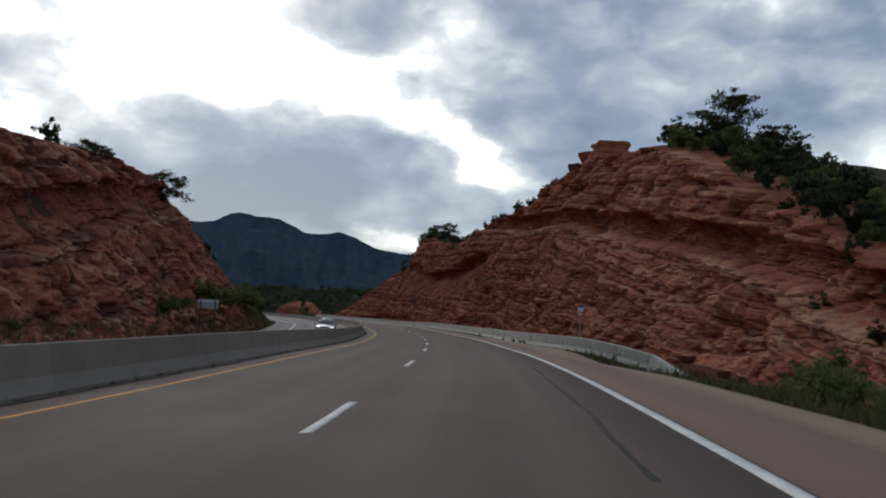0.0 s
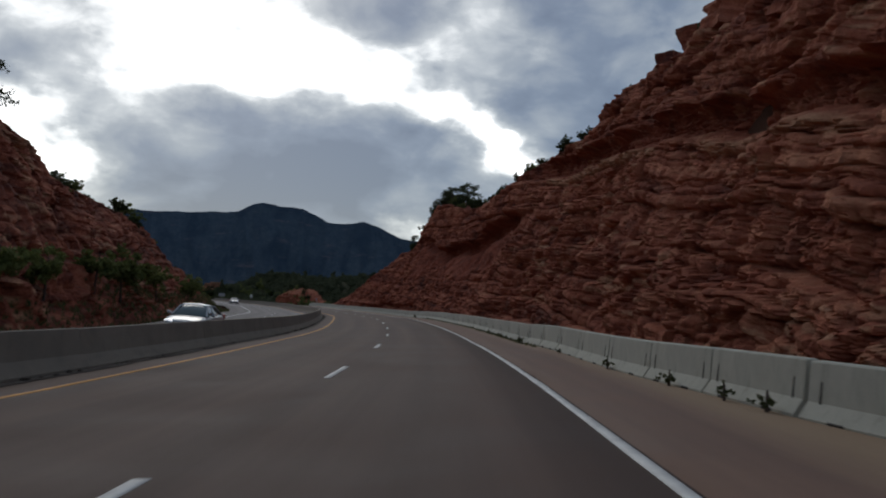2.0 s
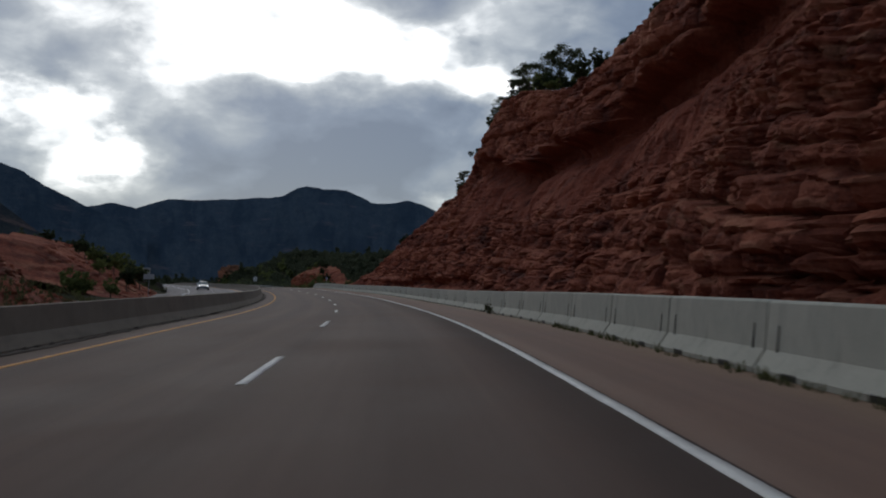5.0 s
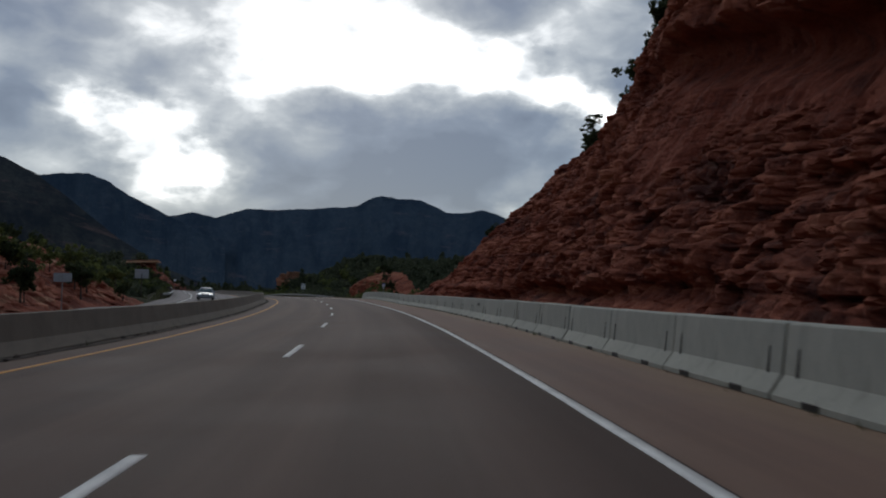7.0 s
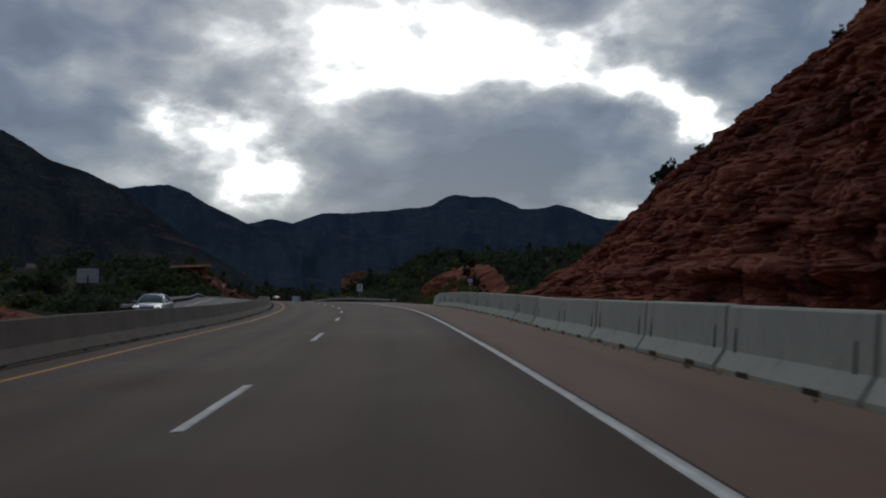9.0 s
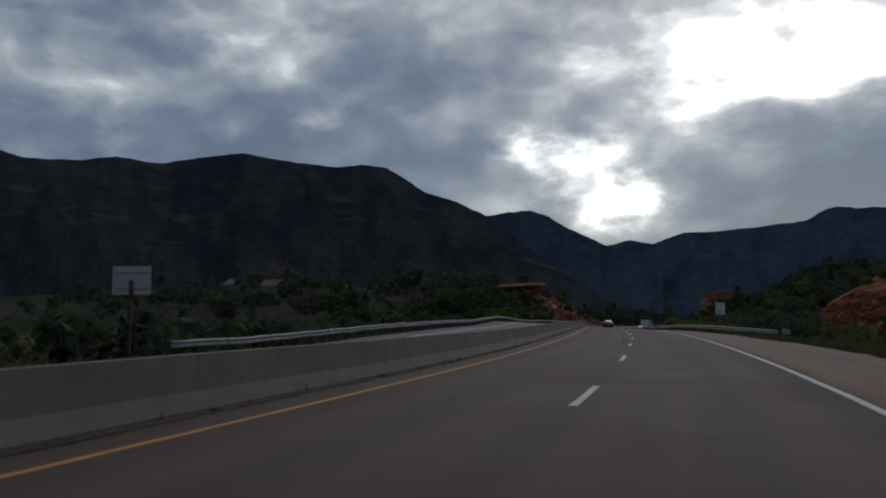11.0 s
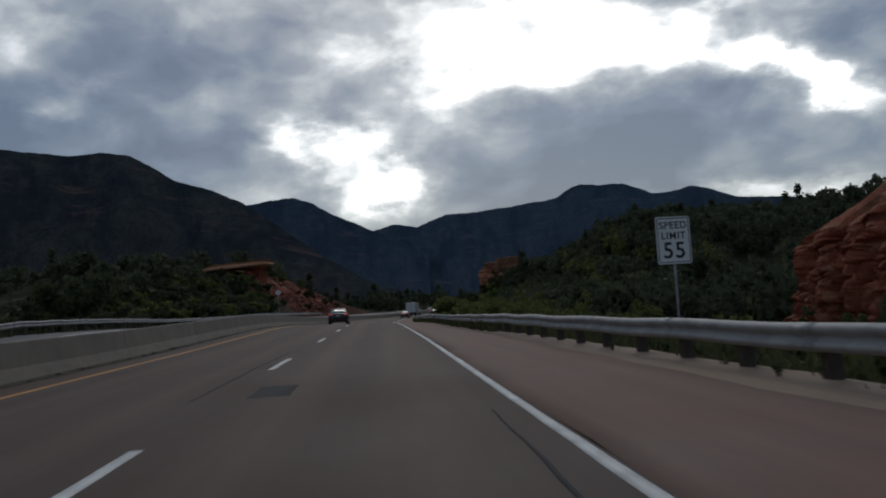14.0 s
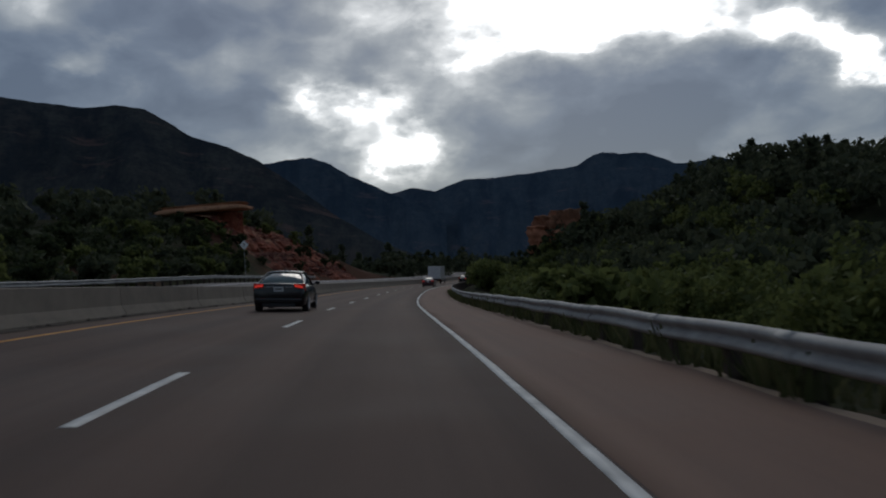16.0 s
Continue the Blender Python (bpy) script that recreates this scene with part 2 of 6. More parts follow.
def rock(name, bands, pale, dirt):
    """Bedded red sandstone: colour follows the beds and blocks (attributes 'bed' and 'tint'), with bleached plates, soft red dirt,
    blotches, water stain and grain."""
    mat, nt, b = material(name)
    v = coords(nt)

    def attribute(key):
        node = nt.nodes.new("ShaderNodeAttribute")
        node.attribute_name = key
        return node.outputs["Fac"]

    comb = nt.nodes.new("ShaderNodeCombineXYZ")
    warp = noise_tex(nt, v, 0.25, 3.0)
    nt.links.new(calc(nt, "ADD", calc(nt, "MULTIPLY", attribute("bed"), 1.4), calc(nt, "MULTIPLY", warp, 1.2)), comb.inputs["X"])
    layer = noise_tex(nt, comb.outputs[0], 1.0, 3.0, 0.65)
    blot = noise_tex(nt, v, 0.55, 6.0, 0.7, 0.6)
    grain = noise_tex(nt, v, 5.0, 8.0, 0.80)
    f = calc(nt, "ADD", calc(nt, "MULTIPLY", layer, 0.30), calc(nt, "MULTIPLY", blot, 0.40))
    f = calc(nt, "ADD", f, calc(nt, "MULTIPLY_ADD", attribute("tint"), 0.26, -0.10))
    f = calc(nt, "ADD", f, calc(nt, "MULTIPLY_ADD", grain, 0.50, -0.20))
    c = ramp(nt, f, bands)
    c = mixc(nt, calc(nt, "MULTIPLY", attribute("soil"), ramp(nt, blot, [(0.30, (0.4, 0.4, 0.4)), (0.60, (1, 1, 1))])), c, ramp(nt, grain, [(0.3, tuple(0.7 * x for x in dirt)), (0.7, tuple(1.25 * x for x in dirt))]))
    k = calc(nt, "MULTIPLY", attribute("pale"), ramp(nt, grain, [(0.30, (0.15, 0.15, 0.15)), (0.55, (1, 1, 1))]))
    c = mixc(nt, k, c, pale)
    stain = ramp(nt, noise_tex(nt, coords(nt, "Object", (1.5, 1.5, 0.22)), 0.7, 5.0, 0.7), [(0.52, (0, 0, 0)), (0.78, (0.6, 0.6, 0.6))])
    c = mixc(nt, stain, c, (0.050, 0.020, 0.018))
    # paler arrises: wear, plus edge highlights put into the colour
    worn = nt.nodes.new("ShaderNodeNewGeometry").outputs["Pointiness"]
    edge = calc(nt, "MULTIPLY", ramp(nt, worn, [(0.53, (0, 0, 0)), (0.64, (0.6, 0.6, 0.6))]), ramp(nt, grain, [(0.40, (0.0, 0.0, 0.0)), (0.65, (1, 1, 1))]))
    c = mixc(nt, edge, c, tuple(0.6 * p + 0.06 for p in pale))
    nt.links.new(c, b.inputs["Base Color"])
    b.inputs["Roughness"].default_value = 0.95
    b.inputs["Specular IOR Level"].default_value = 0.2
    h = calc(nt, "ADD", calc(nt, "MULTIPLY", blot, 0.6), calc(nt, "MULTIPLY", grain, 0.9))
    bump(nt, b, h, 0.9, 0.14)
    return mat


def earth(name, soil, scrub, grass, rocky):
    """Land: red soil where it is bare, scrub and dry grass elsewhere."""
    mat, nt, b = material(name)
    v = coords(nt)
    big = noise_tex(nt, v, 0.035, 5.0, 0.65)
    mid = noise_tex(nt, v, 0.3, 5.0, 0.7)
    fine = noise_tex(nt, v, 3.0, 5.0, 0.75)
    c = mixc(nt, ramp(nt, mid, [(0.38, (0, 0, 0)), (0.6, (1, 1, 1))]), scrub, grass)
    c = mixc(nt, ramp(nt, big, [(0.60, (0, 0, 0)), (0.72, (0.8, 0.8, 0.8))]), c, soil)
    at = nt.nodes.new("ShaderNodeAttribute")
    at.attribute_name = "bare"
    c = mixc(nt, at.outputs["Fac"], c, soil)
    c = mixc(nt, ramp(nt, fine, [(0.5, (0, 0, 0)), (0.8, (0.7, 0.7, 0.7))]), c, rocky)
    nt.links.new(c, b.inputs["Base Color"])
    b.inputs["Roughness"].default_value = 1.0
    b.inputs["Specular IOR Level"].default_value = 0.1
    bump(nt, b, calc(nt, "ADD", mid, fine), 0.8, 0.2)
    return mat


def woods(name, dark, light, bare, cliff, haze):
    """Far mountain forest: mottled conifer cover with bare patches and cliffs; ridge shade and bluish distance haze are
    mixed into the colour.
    """
    mat, nt, b = material(name)
    v = coords(nt, "UV")
    big = noise_tex(nt, v, 0.004, 6.0, 0.65, 0.5)
    mid = noise_tex(nt, v, 0.02, 6.0, 0.7)
    fine = noise_tex(nt, v, 0.09, 5.0, 0.8)
    f = calc(nt, "ADD", calc(nt, "MULTIPLY", mid, 0.5), calc(nt, "MULTIPLY", fine, 0.5))
    c = ramp(nt, f, [(0.40, dark), (0.58, light)])
    # darker upright bands put the shade of ridges into the colour
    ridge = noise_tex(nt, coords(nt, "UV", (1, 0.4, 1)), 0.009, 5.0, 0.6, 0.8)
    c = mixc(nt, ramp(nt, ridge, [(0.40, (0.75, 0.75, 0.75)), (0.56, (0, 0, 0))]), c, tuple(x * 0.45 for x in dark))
    c = mixc(nt, ramp(nt, calc(nt, "ADD", calc(nt, "MULTIPLY", big, 0.6), calc(nt, "MULTIPLY", mid, 0.4)), [(0.56, (0, 0, 0)), (0.66, (0.55, 0.55, 0.55))]), c, bare)
    c = mixc(nt, ramp(nt, noise_tex(nt, coords(nt, "UV", (0.45, 1.5, 1)), 0.013, 6.0, 0.72), [(0.57, (0, 0, 0)), (0.68, (0.6, 0.6, 0.6))]), c, cliff)
    # bluish distance haze, mixed into the base colour
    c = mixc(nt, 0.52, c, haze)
    nt.links.new(c, b.inputs["Base Color"])
    b.inputs["Roughness"].default_value = 1.0
    b.inputs["Specular IOR Level"].default_value = 0.0
    bump(nt, b, calc(nt, "ADD", mid, fine), 1.0, 14.0)
    return mat


def leaves(name, dark, light):
    mat, nt, b = material(name)
    geo = nt.nodes.new("ShaderNodeNewGeometry")
    info = nt.nodes.new("ShaderNodeObjectInfo")
    f = calc(nt, "ADD", calc(nt, "MULTIPLY", geo.outputs["Random Per Island"], 0.6), calc(nt, "MULTIPLY", info.outputs["Random"], 0.4))
    nt.links.new(ramp(nt, f, [(0.1, dark), (0.9, light)]), b.inputs["Base Color"])
    b.inputs["Roughness"].default_value = 0.75
    b.inputs["Specular IOR Level"].default_value = 0.15
    thin = nt.nodes.new("ShaderNodeBsdfTranslucent")
    both = nt.nodes.new("ShaderNodeMixShader")
    both.inputs[0].default_value = 0.42
    nt.links.new(b.inputs["Base Color"].links[0].from_socket, thin.inputs["Color"])
    nt.links.new(b.outputs[0], both.inputs[1])
    nt.links.new(thin.outputs[0], both.inputs[2])
    nt.links.new(both.outputs[0], nt.nodes["Material Output"].inputs["Surface"])
    return mat


ASPHALT = asphalt("asphalt_worn", (0.083, 0.052, 0.040), (0.150, 0.094, 0.070))
ASPHALT_FAR = asphalt("asphalt_light", (0.16, 0.14, 0.135), (0.27, 0.24, 0.23))
SHOULDER = asphalt("shoulder_dusty", (0.132, 0.076, 0.056), (0.214, 0.127, 0.090), track=False, patch=0.55, sand=(4.95, 5.9, (0.31, 0.21, 0.125)))
VERGE = asphalt("verge_sand", (0.14, 0.093, 0.066), (0.28, 0.195, 0.132), track=False, patch=0.8)
TAR = simple("tar_seam", (0.022, 0.021, 0.021), 0.9, vary=0.4, scale=3)
WHITE_LINE = simple("road_paint_white", (0.72, 0.70, 0.65), 0.7, vary=0.28, scale=2.5, relief=0.003)
YELLOW_LINE = simple("road_paint_yellow", (0.60, 0.25, 0.028), 0.7, vary=0.3, scale=2.5, relief=0.003)
CONCRETE_PALE = concrete("barrier_concrete_pale", (0.355, 0.345, 0.285), (0.59, 0.575, 0.48), (0.15, 0.13, 0.10), 0.5)
CONCRETE_DULL = concrete("barrier_concrete_dull", (0.178, 0.148, 0.115), (0.30, 0.252, 0.198), (0.11, 0.09, 0.07), 0.45, 0.7)
ROCK = rock("red_sandstone", [(0.30, (0.095, 0.029, 0.021)), (0.43, (0.24, 0.065, 0.038)), (0.56, (0.41, 0.128, 0.072)), (0.72, (0.55, 0.230, 0.130))], (0.60, 0.33, 0.19), (0.27, 0.064, 0.036))
SOIL = (0.125, 0.046, 0.030)
EARTH = earth("land_scrub", SOIL, (0.022, 0.028, 0.014), (0.042, 0.045, 0.021), (0.12, 0.062, 0.045))
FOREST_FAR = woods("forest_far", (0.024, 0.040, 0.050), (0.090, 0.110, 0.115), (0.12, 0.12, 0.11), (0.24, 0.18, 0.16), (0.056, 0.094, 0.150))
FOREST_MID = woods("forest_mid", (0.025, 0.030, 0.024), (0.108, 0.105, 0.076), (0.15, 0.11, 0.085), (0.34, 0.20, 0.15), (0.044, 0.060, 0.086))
# dark colour standing in for the shade inside the barrier pockets
POCKET_DARK = simple("pocket_shade", (0.06, 0.055, 0.048), 0.9, vary=0.5, scale=9)
FOOT_DIRT = simple("footing_dirt", (0.062, 0.048, 0.038), 0.95, vary=0.5, scale=2.0, relief=0.03)
STEEL = simple("galvanised_steel", (0.34, 0.34, 0.33), 0.68, 0.35, vary=0.28, scale=2.2)
TIMBER = simple("treated_timber", (0.075, 0.055, 0.042), 0.9, vary=0.4, scale=5, relief=0.01)
SIGN_WHITE = simple("sign_sheet_white", (0.82, 0.82, 0.80), 0.4, vary=0.07, scale=3)
SIGN_BLACK = simple("sign_black", (0.02, 0.02, 0.02), 0.5)
SIGN_BLUE = simple("sign_sheet_blue", (0.03, 0.07, 0.30), 0.4, vary=0.15)
SIGN_BACK = simple("sign_back_aluminium", (0.40, 0.41, 0.42), 0.5, 0.5, vary=0.2)
BARK = simple("bark", (0.085, 0.06, 0.048), 0.95, vary=0.4, scale=8, relief=0.02)
PINE = leaves("pine_needles", (0.030, 0.039, 0.020), (0.090, 0.104, 0.050))
JUNIPER = leaves("juniper_leaves", (0.028, 0.038, 0.018), (0.080, 0.098, 0.044))
OAK = leaves("oak_leaves", (0.064, 0.082, 0.026), (0.20, 0.225, 0.075))
STENCIL = simple("faded_stencil", (0.13, 0.12, 0.105), 0.9, vary=0.5, scale=9)
WOODS = leaves("dark_woodland", (0.032, 0.041, 0.025), (0.100, 0.114, 0.066))
GRASS = leaves("verge_grass", (0.045, 0.060, 0.022), (0.125, 0.125, 0.06))

# ---- the road's line: heading, bank and grade at every 20 m ----
CURVE = [1.70, 1.70, 1.70, 1.98, 1.05, 2.39, 2.26, 1.36, 2.55, 2.57, 1.26, 2.16, 1.65, 1.81, 3.34, 0.22, 2.09, -0.15, -0.22, 0.68, -0.24, -1.86, -0.94, -0.87, -1.76, -1.93, -1.93, -1.93, -1.93, -1.93]
BANK = [-6.1, -7.8, -7.7, -5.5, -6.1, -3.9, -5.0, -4.2, -2.9, -2.9, -4.2, -3.7, -2.5, -4.3, -2.5, -2.5, -0.2, 1.1, 2.0, 5.5, 5.8, 5.6, 5.9, 5.8, 5.2, 4.7, 4.3, 3.9, 3.7, 3.6]
GRADE = [0.68, 0.92, 0.36, -0.54, -0.11, -0.05, 0.78, 0.98, -0.12, 0.28, 0.59, 0.84, 1.00, 0.65, 0.18, 0.42, 0.23, 0.22, -0.13, -0.19, -1.71, -2.20, -1.47, -1.20, -1.45, -1.43, -1.26, -1.13, -1.05, -1.01]
DASH_START, DASH_STEP = -6.91, 12.19

KNOTS = np.arange(-40.0, 541.0, 20.0)
GRID = np.arange(-40.0, 540.1, 0.5)


def run_up(a):
    c = np.concatenate([[0.0], np.cumsum((a[1:] + a[:-1]) * 0.25)])
    return c - np.interp(0.0, GRID, c)


HEAD = run_up(np.interp(GRID, KNOTS, np.array(CURVE) / 1000))
LINE_X, LINE_Y = run_up(-np.sin(HEAD)), run_up(np.cos(HEAD))
LINE_Z = run_up(np.interp(GRID, KNOTS, np.array(GRADE) / 100))
MEAN_HEAD = 0.30


def heading(s):
    return np.interp(s, GRID, HEAD)


def bank(s):
    return np.interp(s, KNOTS, np.array(BANK) / 100)


def road_z(s):
    return np.interp(s, GRID, LINE_Z)


def plan(s, u):
    """Plan place of a point s metres along the road and u metres to its right; far out the cross lines run parallel."""
    s, u = np.asarray(s, float), np.asarray(u, float)
    h = heading(s)
    over = s - np.clip(s, GRID[0], GRID[-1])
    near = np.clip(u, -140, 140)
    x = np.interp(s, GRID, LINE_X) - over * np.sin(h) + near * np.cos(h) + (u - near) * math.cos(MEAN_HEAD)
    y = np.interp(s, GRID, LINE_Y) + over * np.cos(h) + near * np.sin(h) + (u - near) * math.sin(MEAN_HEAD)
    return x, y


def road_top(s, u):
    """Height of the pavement: the banked lanes, and a verge that falls away beyond the right shoulder."""
    s, u = np.asarray(s, float), np.asarray(u, float)
    edge = np.interp(s, [-60, 45, 58, 600], [4.3, 4.3, 6.6, 7.2])
    inner = np.clip(u, -18, edge)
    fall = np.interp(s, [-60, 10, 22, 27, 31, 45, 60], [0.1, 0.11, 0.145, 0.073, 0.040, 0.05, 0.1])
    lift = np.interp(s, [200, 260, 300, 370, 400, 420, 460], [0, 0.12, 0.15, 0.1, 0.5, 0.8, 1.0]) * smooth((-u - 6.0) / 4)
    return road_z(s) - inner * bank(s) - np.clip(u - edge, 0, 9) * fall + lift


def on_road(s, u, dz=0.0):
    x, y = plan(s, u)
    return Vector((float(x), float(y), float(road_top(s, u)) + dz))


def frame_at(s, u, dz=0.0, turn=0.0, level=False):
    """A pose on the pavement that looks along the road."""
    m = Matrix.Rotation(float(heading(s)) + turn, 4, "Z")
    if not level:
        m = m @ Matrix.Rotation(math.atan(float(bank(s))), 4, "Y")
    return Matrix.Translation(on_road(s, u, dz)) @ m


def smooth(a):
    a = np.clip(a, 0, 1)
    return a * a * (3 - 2 * a)


# ---- cheap value noise on arrays ----
RNG = np.random.RandomState(7)
LATTICE = RNG.rand(64, 64, 64)


def vnoise(x, y, z=0.0):
    x, y, z = np.broadcast_arrays(np.asarray(x, float), np.asarray(y, float), np.asarray(z, float))
    xi, yi, zi = np.floor(x).astype(int), np.floor(y).astype(int), np.floor(z).astype(int)
    fx, fy, fz = smooth(x - xi), smooth(y - yi), smooth(z - zi)
    out = 0.0
    for a in (0, 1):
        for b in (0, 1):
            for c in (0, 1):
                w = (fx if a else 1 - fx) * (fy if b else 1 - fy) * (fz if c else 1 - fz)
                out = out + w * LATTICE[(xi + a) % 64, (yi + b) % 64, (zi + c) % 64]
    return out * 2 - 1


def fractal(x, y, z=0.0, octaves=4):
    total, amp = 0.0, 0.5
    for i in range(octaves):
        total = total + amp * vnoise(x + 17.3 * i, y + 5.1 * i, z + 9.7 * i)
        x, y, z, amp = x * 2.03, y * 2.03, np.asarray(z) * 2.03, amp * 0.5
    return total


# ---- the land ----
RIGHT_S = [-200, -60, -10, 8, 20, 28, 36, 44, 54, 62, 83, 100, 112, 124, 131, 139, 148, 160, 170, 177, 185, 190.5, 193, 197, 206, 213, 216, 220, 224, 231, 238, 246, 255, 263, 275, 600]
RIGHT_Z = [4.0, 3.6, 3.4, 3.6, 4.6, 7.0, 9.8, 13.4, 17.6, 20.3, 23.2, 22.6, 21.6, 21.2, 20.4, 19.0, 18.3, 18.8, 21.0, 21.6, 21.4, 20.6, 16.6, 15.2, 14.2, 14.4, 13.6, 12.0, 11.2, 9.5, 7.2, 5.4, 2.6, 1.2, -1.5, -1.5]
LEFT_S = [-200, -60, 0, 25, 50, 63, 84, 95, 104, 115, 131, 148, 160, 170, 185, 195, 205, 222, 235, 247, 258, 372, 385, 400, 425, 456, 466, 480, 500, 520, 545, 640]
LEFT_Z = [15, 15, 13.5, 13.5, 14.5, 15.9, 17.0, 14.6, 12.4, 11.6, 11.6, 11.4, 9.5, 1.5, 1.0, 5.6, 6.6, 6.6, 5.8, 2.0, -2.5, -2.5, 0.8, 2.5, 4.5, 7.5, 11.2, 10.4, 9.2, 6.6, 1.0, 1.0]


def right_toe(s):
    return np.interp(s, [-60, 30, 42, 58, 120, 160, 250], [16.0, 16.0, 14.6, 12.4, 11.0, 10.2, 12.5])


def right_top(s):
    return np.interp(s, RIGHT_S, RIGHT_Z)


def left_top(s):
    return np.interp(s, LEFT_S, LEFT_Z)


def land(s, u):
    """Height of the ground s along and u to the right of the road, over the whole land."""
    s, u = np.broadcast_arrays(np.asarray(s, float), np.asarray(u, float))
    base = road_top(s, u) - 0.12
    x, y = plan(s, u)
    rough = fractal(x / 23, y / 23, 3.0) * 2.0
    # right: the cut hill, the valley behind its end, the wooded hill beyond
    toe, top = right_toe(s), right_top(s)
    up = np.clip((u - toe) / (22.0 - toe), 0, 1)
    hill = np.maximum(top, 0) * up + np.minimum(top, 0) * smooth((u - 7.5) / 9)
    cap = 4.0 * np.interp(s, [62, 78, 95, 106, 116], [0, 0.6, 1, 0.6, 0]) * smooth((u - 22) / 14)
    back = np.where(s < 262, -np.clip(u - 24, 0, 60) * 0.05 * np.clip(top / 12, 0, 1), 0.0)
    wood = 17.0 * smooth((s - 345) / 130) * smooth((u - 13) / 42) + 5.0 * smooth((u - 55) / 110) * smooth((s - 300) / 150)
    wood = wood + 7.6 * smooth((u - 38) / 60) * smooth((s - 250) / 40) * (1 - smooth((s - 345) / 80))
    mound = 6.5 * np.exp(-((s - 489) / 15) ** 2 - ((u - 25) / 10) ** 2)
    right = hill + cap + back + wood + mound
    # left: the far side of the other carriageway, its cut, the valley and the far red spur
    ltop = left_top(s)
    v = -u
    out = np.clip((v - 18.3) / 11.7, 0, 1)
    face = np.where(ltop > 0, ltop * out + np.clip(v - 30, 0, 40) * np.where(s < 200, 0.08, 0.04) * np.clip(ltop / 10, 0, 1), 0.0)
    fall = np.where(ltop < 0, ltop * smooth((v - 18) / 8) - 8.0 * smooth((v - 24) / 40), 0.0)
    left = face + fall
    far = smooth((np.abs(u) - 260) / 900) * 30
    grow = smooth((np.abs(u) - 20) / 30)
    return base + np.where(u > 0, right, left) + rough * grow + far


def grid_mesh(name, verts, rows, cols, material, uv=None, attribute=None, flip=False):
    """A mesh of rows x cols points."""
    i = np.arange(rows * cols).reshape(rows, cols)
    a, b, c, d = i[:-1, :-1].ravel(), i[:-1, 1:].ravel(), i[1:, 1:].ravel(), i[1:, :-1].ravel()
    faces = np.stack([a, b, c, d] if not flip else [a, d, c, b], 1)
    return raw_mesh(name, verts, faces, material, uv, attribute)


def raw_mesh(name, verts, faces, material, uv=None, attribute=None, flat=False):
    me = bpy.data.meshes.new(name)
    n, k = faces.shape
    me.vertices.add(len(verts))
    me.vertices.foreach_set("co", np.asarray(verts, np.float32).ravel())
    me.loops.add(n * k)
    me.loops.foreach_set("vertex_index", faces.astype(np.int32).ravel())
    me.polygons.add(n)
    me.polygons.foreach_set("loop_start", np.arange(0, n * k, k, dtype=np.int32))
    me.polygons.foreach_set("use_smooth", np.full(n, not flat))
    if uv is not None:
        layer = me.uv_layers.new(name="UVMap")
        layer.data.foreach_set("uv", np.asarray(uv, np.float32)[faces.ravel()].ravel())
    if attribute:
        for key, values in attribute.items():
            me.attributes.new(key, "FLOAT", "POINT").data.foreach_set("value", np.asarray(values, np.float32).ravel())
    me.update()
    me.validate()
    me.materials.append(material)
    return me


def thing(name, label, category, m=None, group="", kind=""):
    ob = new(name)
    ob.empty_display_size = 0.2
    if m is not None:
        ob.matrix_world = m
    return tagged(ob, label, category, group, kind)


def part(name, data, parent, label="", material=None):
    """Links a mesh or bmesh as one object under a thing or part."""
    if isinstance(data, bmesh.types.BMesh):
        me = bpy.data.meshes.new(name)
        data.to_mesh(me)
        data.free()
        data = me
    if material is not None:
        data.materials.append(material)
    ob = new(name, data)
    ob.parent = parent
    if label:
        tagged(ob, label)
    return ob


def box(bm, x0, x1, y0, y1, z0, z1):
    made = bmesh.ops.create_cube(bm, size=1, matrix=Matrix.Translation(((x0 + x1) / 2, (y0 + y1) / 2, (z0 + z1) / 2)) @ Matrix.Diagonal((x1 - x0, y1 - y0, z1 - z0, 1)))
    return made["verts"]


def soften(bm, width, segments=2):
    bmesh.ops.bevel(bm, geom=list(bm.edges), offset=width, segments=segments, affect="EDGES", profile=0.6)


def cyl(bm, r0, r1, a, b, seg=12):
    a, b = Vector(a), Vector(b)
    d = b - a
    m = Matrix.Translation((a + b) / 2) @ d.to_track_quat("Z", "Y").to_matrix().to_4x4()
    return bmesh.ops.create_cone(bm, cap_ends=True, segments=seg, radius1=r0, radius2=r1, depth=d.length, matrix=m)["verts"]


def smooth_shade(ob):
    ob.data.polygons.foreach_set("use_smooth", [True] * len(ob.data.polygons))
    return ob

# ---- ground, road and markings ----
S_LINES = np.concatenate([np.linspace(-2600, -150, 14), np.arange(-120, 620, 4.0), np.linspace(640, 3200, 26)])
U_LINES = np.concatenate([-np.geomspace(3200, 62, 26), np.arange(-58, -22, 3.0), np.arange(-22, 34, 2.0), np.arange(36, 120, 6.0), np.geomspace(126, 3200, 24)])


